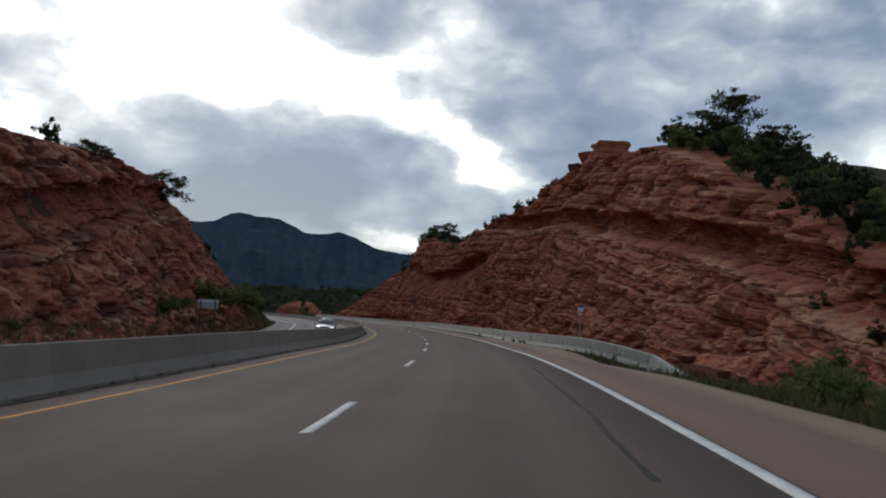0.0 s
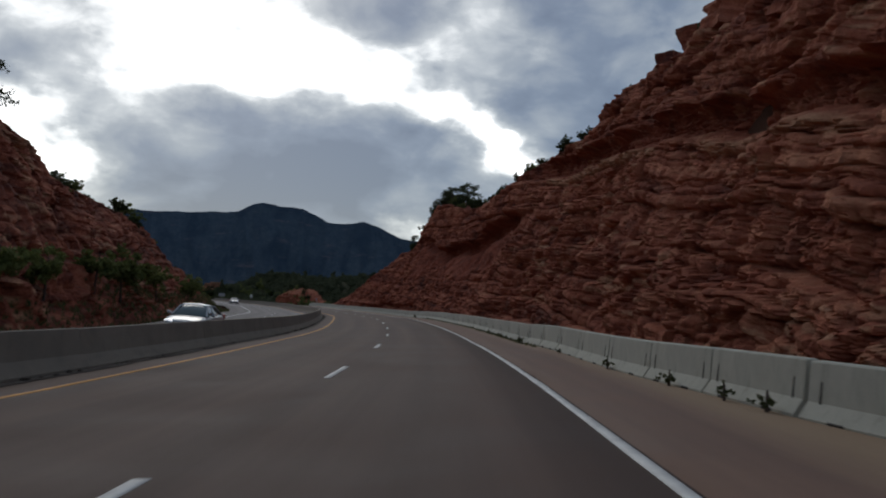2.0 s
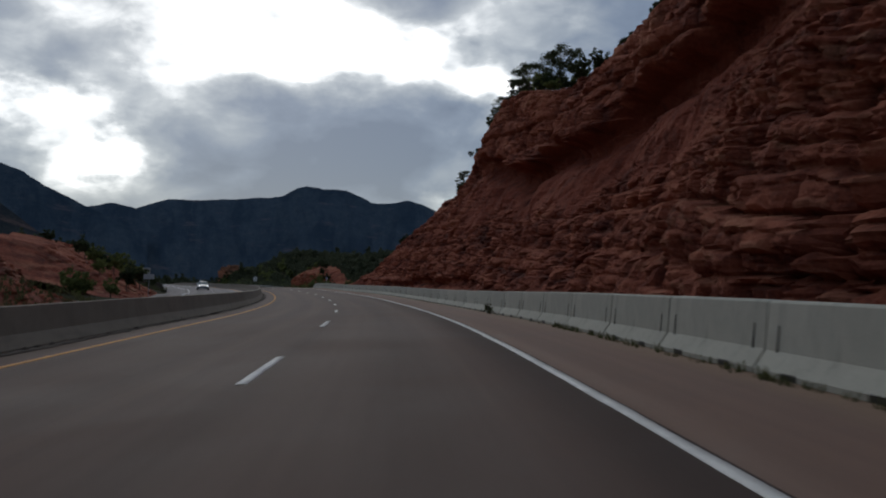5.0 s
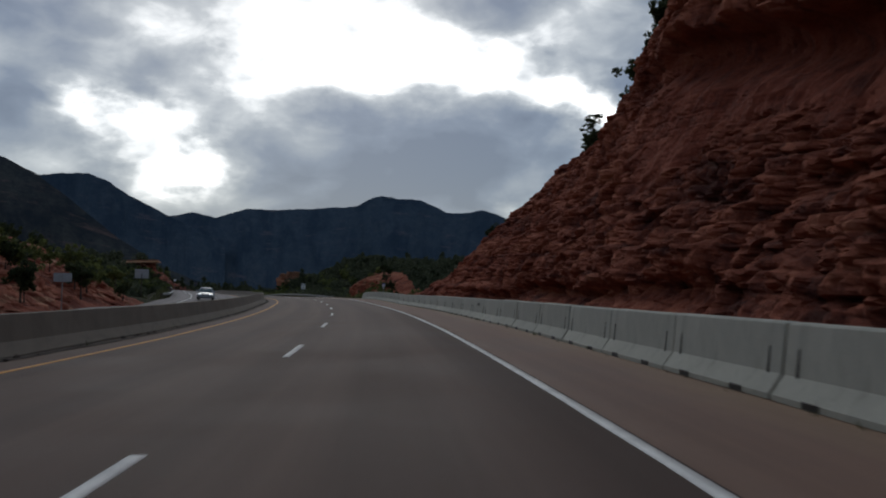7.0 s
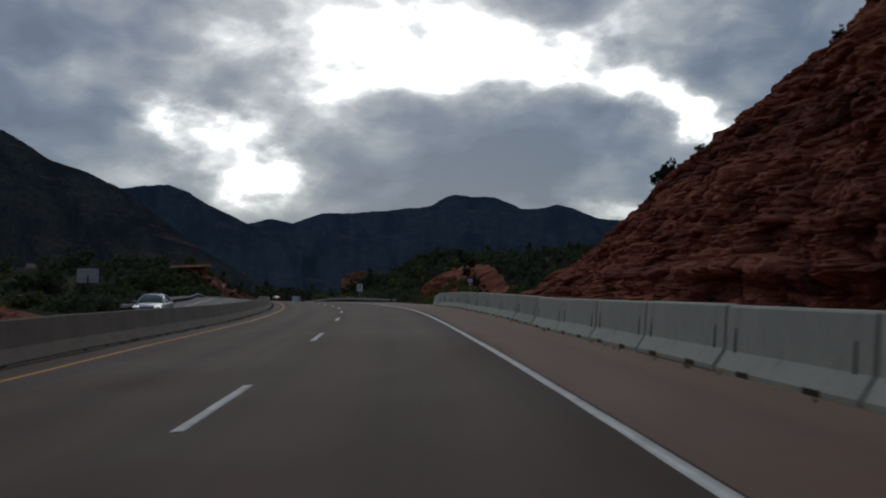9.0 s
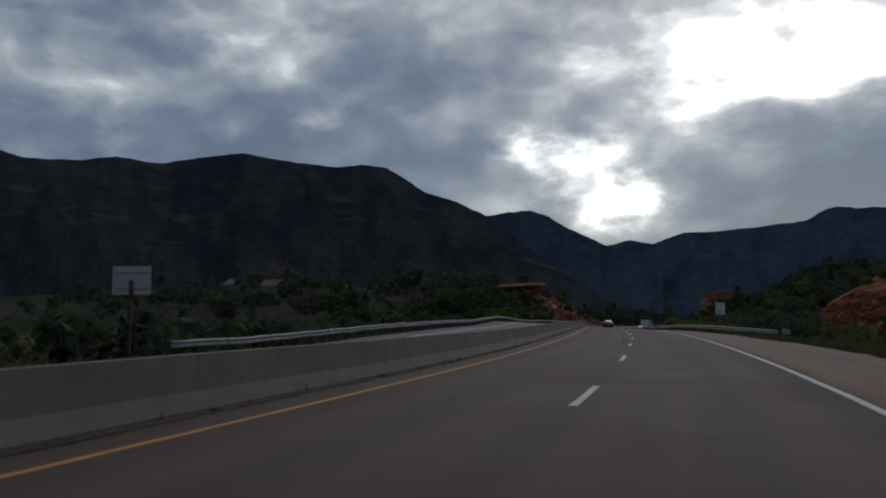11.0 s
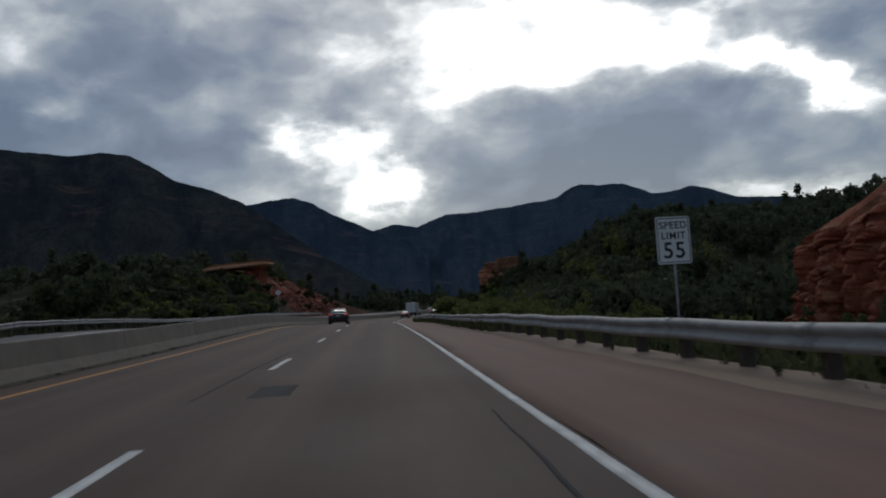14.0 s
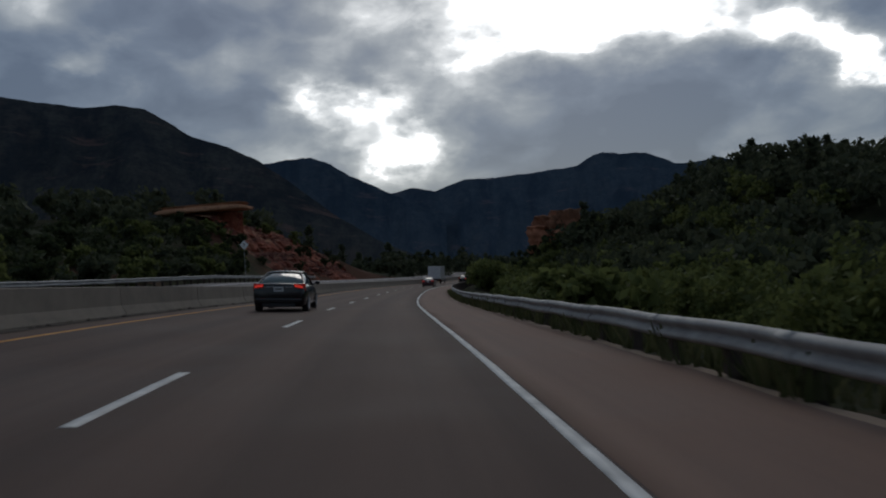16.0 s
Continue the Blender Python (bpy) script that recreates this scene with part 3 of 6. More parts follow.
def build_ground():
    S, U = np.meshgrid(S_LINES, U_LINES, indexing="ij")
    z = land(S, U)
    x, y = plan(S, U)
    sunk = (U > -18.5) & (U < 9.5)
    z = np.where(sunk, z - 0.35, z)
    # under the rock faces the sheet keeps behind the stone
    toe = right_toe(S)
    behind = (right_top(S) > 2) & (U > toe - 1) & (U < 24.5) & (S > -8) & (S < 262)
    z = np.where(behind, np.minimum(z, road_top(S, U) + np.maximum((z - road_top(S, U)) - 4.5, -0.3)), z)
    ltop = left_top(S)
    lback = (ltop > 2) & (U < -17.5) & (U > -31.5) & (S > -30) & ((S < 256) | (S > 462)) & (S < 520)
    z = np.where(lback, np.minimum(z, road_top(S, U) + np.maximum((z - road_top(S, U)) - 2.2, -0.4)), z)
    bare = ((S < 236) | (S > 470) | (U > 0)) * np.clip(1.2 - np.abs(U) / 40, 0, 1) * ((np.maximum(right_top(S), 0) * (U > 0) + np.maximum(ltop, 0) * (U < 0)) > 2)
    me = grid_mesh("ground", np.stack([x, y, z], -1).reshape(-1, 3), *S.shape, EARTH, attribute={"bare": bare}, flip=True)
    tagged(new("ground", me), "scrubby reddish soil and grass land round the highway", "ground", kind="structure")


def strip(name, s0, s1, u0, u1, lift, mat, step=2.0, across=2, wobble=0.0, parent=None, label=""):
    """A band of pavement or paint that follows the road, with a down-turned edge."""
    s = np.arange(s0, s1 + step, step)
    ws = np.linspace(0, 1, across + 1)
    a = u0(s) if callable(u0) else np.full_like(s, u0)
    b = u1(s) if callable(u1) else np.full_like(s, u1)
    if wobble:
        a = a + wobble * fractal(s * 1.7, 3.0, 1.0)
        b = b + wobble * fractal(s * 1.7, 9.0, 4.0)
    U = a[:, None] + (b - a)[:, None] * ws
    S = np.repeat(s[:, None], across + 1, 1)
    z = road_top(S, U) + lift
    U2 = np.concatenate([U[:, :1], U, U[:, -1:]], 1)
    S2 = np.repeat(s[:, None], across + 3, 1)
    z2 = np.concatenate([z[:, :1] - max(lift, 0.0) - 0.02, z, z[:, -1:] - max(lift, 0.0) - 0.02], 1)
    x, y = plan(S2, U2)
    v = np.stack([x, y, z2], -1).reshape(-1, 3)
    me = grid_mesh(name, v, *S2.shape, mat, uv=np.stack([S2, U2], -1).reshape(-1, 2), flip=True)
    ob = new(name, me)
    if parent is not None:
        ob.parent = parent
    if label:
        tagged(ob, label)
    return ob


def build_road():
    road = strip("road", -120, 640, -6.6, 3.66, 0.0, ASPHALT, 2.0, 8)
    tagged(road, "worn dark grey asphalt carriageway with two lanes", "road", kind="structure")
    other = strip("road_opposite", -120, 640, -17.6, -6.55, -0.012, ASPHALT_FAR, 2.0, 8)
    tagged(other, "pale worn asphalt carriageway of the opposite traffic", "road", kind="structure")
    side = strip("shoulder", -120, 640, 3.6, lambda s: np.interp(s, [-120, 0, 20, 45, 58, 240, 288, 300, 320, 600], [7.2, 7.2, 8.2, 6.8, 6.3, 6.4, 6.3, 6.1, 5.9, 6.0]), -0.012, SHOULDER, 2.0, 6, 0.25)
    tagged(side, "dusty brown asphalt shoulder beside the right lane", "shoulder", kind="structure")
    verge = strip("verge", 280, 470, lambda s: np.interp(s, [280, 300, 312, 345, 470], [5.9, 5.8, 5.7, 5.6, 5.7]), lambda s: np.interp(s, [280, 292, 300, 312, 330, 470], [10.4, 8.6, 7.5, 6.9, 6.15, 6.3]), -0.022, VERGE, 0.5, 8, 0.20)
    tagged(verge, "sandy gravel verge under the guardrail with a ragged edge", "verge", kind="structure")
    dirt = strip("median_dirt", -70, 560, -5.45, lambda s: -5.02 + 0.10 * fractal(s * 0.23, 7.0, 3.0), 0.022, FOOT_DIRT, 0.4, 3, 0.10)
    tagged(dirt, "strip of dark dirt swept against the median barrier", "dirt", kind="structure")
    strip("edge_line", -120, 640, 3.515, 3.625, 0.006, WHITE_LINE, 1.0, 1, 0.012, road, "solid white edge line, worn")
    strip("edge_line", -120, 640, -4.165, -4.03, 0.006, YELLOW_LINE, 1.0, 1, 0.012, road, "solid yellow edge line, worn")
    strip("edge_line", -120, 640, -14.35, -14.2, 0.006, WHITE_LINE, 2.0, 1, 0.01, other, "solid white edge line, worn")
    strip("edge_line", -120, 640, -7.4, -7.26, 0.006, YELLOW_LINE, 2.0, 1, 0.01, other, "solid yellow edge line, worn")
    for k in range(-4, 46):
        s = DASH_START + DASH_STEP * k
        strip("lane_dash", s, s + 3.05, -0.062, 0.062, 0.006, WHITE_LINE, 0.305, 1, 0.01, road)
        strip("lane_dash", s + 4, s + 7.05, -10.9, -10.78, 0.006, WHITE_LINE, 0.61, 1, 0.01, other)
    # tar-filled cracks
    def seam(s0, s1, u0, u1, width, sway):
        def mid(s):
            return u0 + (u1 - u0) * (s - s0) / (s1 - s0) + sway * fractal(s * 0.35, u0 * 3.1, 2.0) * 2
        strip("tar_seam", s0, s1, lambda s: mid(s) - width / 2, lambda s: mid(s) + width / 2, 0.003, TAR, 0.25, 1, 0.02, road, "black tar-filled crack")
    seam(-9.5, 4, 2.88, 2.94, 0.05, 0.06)
    seam(262.5, 275, -0.35, -0.39, 0.06, 0.03)
    strip("tar_patch", 266.8, 266.9, -0.86, 0.17, 0.003, TAR, 0.05, 1, 0.03, road, "narrow dark tar patch")
    seam(292.5, 302, 3.24, 3.18, 0.035, 0.05)
    strip("tar_patch", 304.9, 306.1, 0.33, 0.92, 0.003, TAR, 0.3, 1, 0.05, road, "small dark tar patch")
    strip("tar_patch", 289.2, 289.3, -0.6, 0.75, 0.003, TAR, 0.05, 1, 0.03, road, "narrow dark tar patch")
    seam(305, 317, -0.42, -0.34, 0.06, 0.04)


# ---- the rock cuts ----
def bed_table(seed, thin, thick, low=-95.0, high=70.0):
    """Bed boundaries up the section, how far each bed stands out, and how wide its blocks are."""
    rng = np.random.RandomState(seed)
    edges, w = [], low
    while w < high:
        edges.append(w)
        w += thin + (thick - thin) * rng.rand() ** 1.7
    n = len(edges) + 1
    return np.array(edges), rng.uniform(-1, 1, n), rng.uniform(0.9, 3.2, n)


def chunks(x, y, seed):
    """Irregular broken blocks: each point's own block's offset and tilt, and how near the block's edge it lies."""
    xi, yi = np.floor(x).astype(int), np.floor(y).astype(int)
    near = np.full(x.shape, 9.0)
    second = np.full(x.shape, 9.0)
    own, lean, dx, dy = (np.zeros(x.shape) for i in range(4))
    for i in (-1, 0, 1):
        for j in (-1, 0, 1):
            cx, cy = xi + i, yi + j
            ox = cx + LATTICE[cx % 64, cy % 64, seed % 64]
            oy = cy + LATTICE[cy % 64, cx % 64, (seed + 7) % 64]
            d = np.maximum(np.abs(x - ox) * 0.8 + 0.3 * np.abs(y - oy), np.abs(y - oy))
            closer = d < near
            second = np.where(closer, near, np.minimum(second, d))
            own = np.where(closer, LATTICE[cx % 64, (cy * 3) % 64, (seed + 13) % 64] - 0.5, own)
            lean = np.where(closer, LATTICE[(cx * 5) % 64, cy % 64, (seed + 29) % 64] - 0.5, lean)
            dx, dy = np.where(closer, x - ox, dx), np.where(closer, y - oy, dy)
            near = np.where(closer, d, near)
    return own + lean * dx * 0.9 + own * dy * 0.8, np.clip((second - near) / 0.20, 0, 1), own


def ledges(S, w, seed, thin, thick, wide, under):
    """Beds that stand out or lie back, each cut by upright joints into blocks with faces of their own tilt, over undercut feet.
    Returns the relief in bed thicknesses' scale, the bed, the place within it and each block's own random number."""
    edges, stand, joint = bed_table(seed, thin, thick)
    bed = np.clip(np.searchsorted(edges, w), 1, len(edges) - 1)
    deep = edges[bed] - edges[bed - 1]
    up = np.clip((w - edges[bed - 1]) / deep, 0, 1)
    span = joint[bed] * deep * wide + 0.25
    x = S / span + LATTICE[bed % 64, (bed * 3) % 64, seed % 64] * 40
    col = np.floor(x).astype(int)
    along = x - col
    gap = np.minimum(along, 1 - along) * span
    pick = LATTICE[(col * 7) % 64, (bed * 5) % 64, (col + bed * 3 + seed) % 64]
    tilt = LATTICE[(col * 11) % 64, (bed * 7) % 64, (col * 5 + seed) % 64] - 0.5
    out = stand[bed] * 0.5 + (pick - 0.5) * 1.1 + tilt * (along - 0.5) * 1.0 + (up - 0.5) * 0.30
    out = out - 0.55 * np.clip(1 - gap / 0.16, 0, 1) - under * np.clip(1 - up / 0.24, 0, 1) ** 0.7 - 0.35 * np.clip((up - 0.86) / 0.14, 0, 1) ** 2
    return out * np.minimum(deep, 1.2), bed, up, pick


CREST = {}


def crest_spot(name, s, back):
    """The top of a rock face s along the road and some way back from its edge: distance from the road's line, and height."""
    along, far_, high = CREST[name]
    i = int(np.clip(np.searchsorted(along, s), 0, len(along) - 1))
    u = far_[i, 0] + back
    return u, float(np.interp(u, far_[i], high[i]))


def bend(s):
    """The beds dip steeply at the start of the cut and flatten along it."""
    return np.interp(s, [-100, 62, 82, 122, 140, 600], [-100, 62, 77, 99, 104.5, 190])


def rock_face(name, s0, s1, side, toe, top_u, height, dip, label, lo=-0.6, step=0.3, rise=0.2, relief=1.0, band=(), recess=None, seed=4, massive=None, bow=1.0, brow=None, crag=0.0, over_rise=0.7, dull=None):
    """A cut through bedded rock, from its toe beside the road to the crest of the hill and a little over it. band: pale platy beds;
    recess: a soft bed that lies back; massive: the height in the section above which one thick cap bed begins; brow: the stretch
    of road along which smooth mudstone lies under an overhanging brow; crag: how far irregular crags take over from the beds."""
    s = np.arange(s0, s1 + step, step)
    H = np.maximum(height(s), 0.3)
    n = int(max(H) / rise) + 16
    v = np.linspace(0, 1, n)
    over = 0.92
    S = np.repeat(s[:, None], n, 1)
    a = np.clip(v / over, 0, 1)[None, :]
    b = np.clip((v - over) / (1 - over), 0, 1)[None, :]
    T = toe(s)[:, None]
    Z = lo + (H[:, None] - lo) * a
    U = T + (top_u - T) * a ** bow + b * 5.0
    Z = Z + b * over_rise
    base = road_top(S, side * U)
    w0 = Z - dip * bend(S) + 1.3 * fractal(S / 30, Z / 26, 5.0)
    w = w0 + 0.55 * fractal(S / 7, Z / 3.5, 1.0) + 0.20 * fractal(S / 1.6, Z / 1.2, 6.0, 3)
    x = S + 0.8 * fractal(S / 3.0, Z / 2.2, 9.0, 3)
    big, bed, up, pick = ledges(x, w, seed, 0.9, 2.6, 0.75, 0.42)
    mid, bed2, up2, pick2 = ledges(x + 3.1, w + 0.13 * fractal(S / 0.9, Z / 0.8, 3.0, 2), seed + 30, 0.28, 0.95, 1.0, 0.50)
    fine, bed3, up3, pick3 = ledges(x + 7.7, w, seed + 60, 0.14, 0.36, 1.3, 0.50)
    lump, rim, own = chunks(x / 1.25 + 0.3 * w, w / 0.95, seed)
    lump2, rim2, own2 = chunks(x / 0.62 - 0.25 * w, w / 0.46, seed + 3)
    broken = lump * 0.95 - (1 - rim) * 0.30 + lump2 * 0.36 - (1 - rim2) * 0.12
    # where beds part cleanly, where they break into plates and where they fall into blocks changes from place to place
    platy = smooth((vnoise(S / 11, w / 2.3, 21.0) + 0.25) * 1.6)
    rubble = smooth((vnoise(S / 8, Z / 4.5, 30.0) + 0.15) * 1.7)
    if brow:
        rubble = np.maximum(rubble, 0.85 * smooth((S - 112) / 25))
    out = (big * 0.85 + mid * (0.75 + 0.35 * platy) + fine * (0.5 + 0.8 * platy)) * 0.68
    out = out * (1 - 0.62 * rubble) + rubble * broken * 0.75
    soil = np.zeros_like(w)
    if crag:
        lump4, rim4, own4 = chunks(S / 0.95 + 0.45 * vnoise(S, Z), Z / 2.3 + 0.12 * S + 0.3 * vnoise(S, Z, 4.0), seed + 41)
        knob = lump4 * 1.7 - (1 - rim4) * 0.7 + broken * 0.7 + np.abs(fractal(S / 3.0, Z / 5.0, 17.0, 3)) * 1.6
        out = out * (1 - crag) + crag * knob
    fade = 1.0
    if brow:
        s_in, s_out = brow
        k = smooth((S - s_in) / 14) * smooth((s_out - S) / 18)
        fade = 1 - smooth((S - s_in) / 14)
        line = 0.66 + 0.05 * vnoise(S / 7, 1.0) + 0.02 * vnoise(S / 1.5, 8.0)
        mud = smooth((a - 0.36 - 0.08 * vnoise(S / 5, 4.0)) / 0.08)
        flutes = -0.75 * np.abs(fractal(S / 2.4 + 0.06 * Z, Z / 9, 33.0, 4)) - 0.3 * np.abs(fractal(S / 0.8, Z / 5, 39.0, 3)) + 0.12 * broken + 0.30 * fine * smooth(vnoise(S / 9, w / 1.2, 44.0) * 3)
        cap_ = big * 0.65 + mid * 0.4 + lump * 0.4
        top_ = smooth((a - line) / 0.045)
        soft = mud * (1 - top_) * k
        out = out * (1 - mud * k) + k * mud * ((1 - top_) * flutes + top_ * (cap_ + 2.0)) - 1.1 * k * np.exp(-((a - line + 0.045) / 0.045) ** 2)
        soil = np.maximum(soil, soft * 0.8)
        # a cave-like undercut along the foot
        out = out - 1.3 * smooth((S - 158) / 8) * smooth((212 - S) / 14) * np.exp(-((Z - 1.1 - 0.5 * vnoise(S / 4, 3.0)) / 0.9) ** 4)
    if massive is not None:
        # the cap bed: a few great blocks, parted by wide upright joints
        k = smooth((w0 - massive - 0.35 * vnoise(S / 2.5, 2.0)) / 0.35) * fade
        lump3, rim3, own3 = chunks(S / 4.6 + 0.12 * w0, w0 / 5.0, seed + 21)
        bulge = 1.0 + lump3 * 1.2 - 0.8 * (1 - rim3) + big * 0.42 + mid * 0.36 + lump * 0.28 - 0.08 * np.clip(w0 - massive - 2, 0, 8)
        out = out * (1 - k) + k * bulge
    pale = np.zeros_like(w)
    for c, half in band:
        k = np.exp(-((w0 - c + 0.25 * vnoise(S / 3, 6.0)) / half) ** 4) * fade * smooth((vnoise(S / 5, c, 3.0) + 0.75) * 2)
        out = out * (1 - 0.7 * k) + k * (0.45 + fine * 1.5 + lump2 * 0.5)
        pale = np.maximum(pale, k * np.clip(0.15 + 0.9 * pick3 + 0.9 * own2, 0, 1))
    if recess:
        c, half, deep = recess
        k = np.exp(-((w0 - c) / half) ** 4) * fade
        out = out * (1 - 0.6 * k) - deep * k + k * (0.30 * lump2 - 0.16 * (1 - rim2) + 0.5 * fine)
        soil = np.maximum(soil, k * np.clip(0.75 - 0.9 * own2, 0.1, 0.9))
    out = out + fractal(S / 10, w0 / 8, 2.0) * 1.5 + fractal(S / 3.5, Z / 3.5, 18.0, 2) * 0.5 + fractal(S / 0.7, Z / 0.6, 7.0, 3) * 0.12
    gully = np.abs(fractal(S / 13, Z / 60, 12.0) + 0.03 * fractal(S / 2, Z / 2, 2.0))
    out = out - 0.9 * np.clip(1 - gully / 0.05, 0, 1)
    # talus: loose dirt and small blocks heaped against the foot
    heap = np.clip(1 - (Z - lo) / (1.5 + 0.9 * vnoise(S / 5, 11.0)), 0, 1) * (1 - smooth((S - 150) / 12) if brow else 1)
    out = out * (1 - 0.4 * heap) + heap * (0.35 + 0.5 * broken)
    soil = np.maximum(soil, heap * np.clip(0.5 - 0.6 * own2, 0, 0.8))
    steep = 0.35 + 0.65 * smooth(H[:, None] / 6)
    out = out * relief * steep * (1 - 0.7 * b) * np.clip(a * 9, 0.3, 1)
    U = U - out
    Z = Z + 0.10 * fractal(S / 2.1, U / 2.1, 4.0)
    # a ragged crest
    Z = Z + b * (1.2 * fractal(S / 5, 2.0, 1.0) + 0.6 * fractal(S / 1.4, 6.0, 1.0))
    first = int(np.argmax(v >= over))
    CREST[name] = (s, U[:, first:], (base + Z)[:, first:])
    px, py = plan(S, side * U)
    tint = 0.45 * pick + 0.35 * pick2 + 0.3 * own + 0.35 * LATTICE[bed2 % 64, 7, 9]
    tint = tint + 0.45 * own2 * rubble
    # single plates, freshly broken, are bleached
    pale = np.maximum(pale, 0.75 * smooth((pick3 - 0.80) / 0.1) * (0.25 + 0.75 * rubble) * (1 - soil) * fade)
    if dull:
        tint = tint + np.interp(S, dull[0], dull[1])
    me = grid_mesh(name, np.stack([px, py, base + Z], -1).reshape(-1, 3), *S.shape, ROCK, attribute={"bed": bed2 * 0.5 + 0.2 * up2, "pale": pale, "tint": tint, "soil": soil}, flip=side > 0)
    me.polygons.foreach_set("use_smooth", np.zeros(len(me.polygons), bool))
    return tagged(new(name, me), label, "rock face", kind="structure")


def build_rocks():
    rock_face("rock_cut_right", -8, 262, 1, right_toe, 22.3, right_top, 0.2, "layered red sandstone road cut with ledges and blocks",
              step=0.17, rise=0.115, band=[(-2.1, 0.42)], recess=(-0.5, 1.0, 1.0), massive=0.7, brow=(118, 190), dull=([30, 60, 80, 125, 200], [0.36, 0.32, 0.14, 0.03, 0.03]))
    rock_face("rock_cut_left", -30, 172, -1, lambda s: np.full_like(s, 18.6), 30.5, left_top, 0.17, "layered red rock cut beyond the opposite carriageway",
              step=0.28, rise=0.18, seed=5, relief=0.8, recess=(1.2, 1.0, 0.9), massive=2.6, band=[(-1.2, 0.3)], dull=([0, 100], [-0.05, -0.15]))
    rock_face("rock_spur_left", 187, 252, -1, lambda s: np.full_like(s, 19.0), 30.0, left_top, 0.1, "weathered red rock outcrop beside the opposite carriageway",
              step=0.35, rise=0.22)
    rock_face("rock_slope_far", 464, 540, -1, lambda s: np.full_like(s, 20.0), 31.0, left_top, 0.18, "distant red rock slope left of the highway",
              step=0.45, rise=0.28, relief=0.9, seed=8, dull=([460, 540], [-0.35, -0.35]))
    bluff = lambda s: np.interp(s, [299, 303, 307, 313, 322, 330, 335, 337.5, 338.5], [0.3, 1.1, 2.8, 4.7, 5.3, 5.0, 4.5, 4.0, 0.4])
    rock_face("rock_bluff", 299, 338.0, 1, lambda s: np.interp(s, [299, 325, 338], [23.4, 24.0, 25.0]), 26.4, bluff, 0.05, "craggy red rock bluff behind the guardrail",
              step=0.16, rise=0.12, relief=0.9, seed=9, lo=-2.5, bow=2.2, crag=1.0, over_rise=2.3, dull=([300, 340], [0.18, 0.22]))


# ---- mountains: one crest line each, with gullied slopes ----
def mountain(name, az, el, dist, foot, mat, label, seed, deep=0.55, rough=0.07, eye=(-60.0, 230.0)):
    a = np.radians(np.linspace(az[0], az[-1], 360))
    crest = np.interp(np.degrees(a), az[::-1], el[::-1]) if az[0] > az[-1] else np.interp(np.degrees(a), az, el)
    crest = crest + 0.10 * fractal(np.degrees(a) * 1.3, seed, 0.5) + 0.05 * fractal(np.degrees(a) * 6.0, seed, 2.5)
    D = np.interp(np.degrees(a), az[::-1], dist[::-1]) if az[0] > az[-1] else np.interp(np.degrees(a), az, dist)
    rows = 110
    f = np.linspace(-0.25, 1, rows)[:, None]
    g = np.clip(f, 0, 1)
    R = D[None, :] * (1 - deep * g) - np.minimum(f, 0) * D[None, :] * 0.6
    top = np.tan(np.radians(crest))[None, :] * D[None, :]
    z = foot + (top - foot) * (1 - g) ** 1.25 - np.abs(np.minimum(f, 0)) * top * 1.6
    arc = a[None, :] * D[None, :]
    rid = np.abs(fractal(arc / 420 + seed, R / 3200, seed, 5)) + 0.5 * np.abs(fractal(arc / 150, R / 1700, seed + 3.0, 4))
    z = z - top * rough * 4.0 * rid * np.clip(g * 5, 0, 1) * (1 - g)
    x = eye[0] - np.sin(a)[None, :] * R
    y = eye[1] + np.cos(a)[None, :] * R
    arc = np.repeat(arc, rows, 0)
    me = grid_mesh(name, np.stack([x, y, z], -1).reshape(-1, 3), rows, 360, mat, uv=np.stack([arc, z * 1.1], -1).reshape(-1, 2), flip=True)
    return tagged(new(name, me), label, "mountain", kind="structure")


def build_mountains():
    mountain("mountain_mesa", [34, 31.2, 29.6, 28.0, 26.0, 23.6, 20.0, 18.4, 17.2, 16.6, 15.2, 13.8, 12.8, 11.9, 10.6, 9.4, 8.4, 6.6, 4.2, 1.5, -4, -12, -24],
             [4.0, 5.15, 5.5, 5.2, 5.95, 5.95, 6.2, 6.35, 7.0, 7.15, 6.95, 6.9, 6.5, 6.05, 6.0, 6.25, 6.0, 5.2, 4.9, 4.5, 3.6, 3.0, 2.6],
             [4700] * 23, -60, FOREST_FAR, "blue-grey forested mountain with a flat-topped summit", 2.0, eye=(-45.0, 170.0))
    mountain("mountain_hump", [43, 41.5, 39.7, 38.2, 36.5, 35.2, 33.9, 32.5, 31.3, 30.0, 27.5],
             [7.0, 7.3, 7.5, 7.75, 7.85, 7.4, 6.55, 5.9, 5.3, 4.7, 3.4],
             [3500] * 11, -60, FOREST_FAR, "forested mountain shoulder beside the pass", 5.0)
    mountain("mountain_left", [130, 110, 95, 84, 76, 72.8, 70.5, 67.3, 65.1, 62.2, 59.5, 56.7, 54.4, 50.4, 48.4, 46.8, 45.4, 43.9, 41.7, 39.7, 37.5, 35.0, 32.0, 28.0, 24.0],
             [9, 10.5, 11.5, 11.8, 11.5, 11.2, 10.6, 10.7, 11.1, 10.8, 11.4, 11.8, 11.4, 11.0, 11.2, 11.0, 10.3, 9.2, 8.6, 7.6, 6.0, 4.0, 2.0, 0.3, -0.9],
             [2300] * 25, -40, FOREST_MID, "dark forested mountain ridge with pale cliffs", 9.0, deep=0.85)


build_ground()
build_road()
build_rocks()
build_mountains()


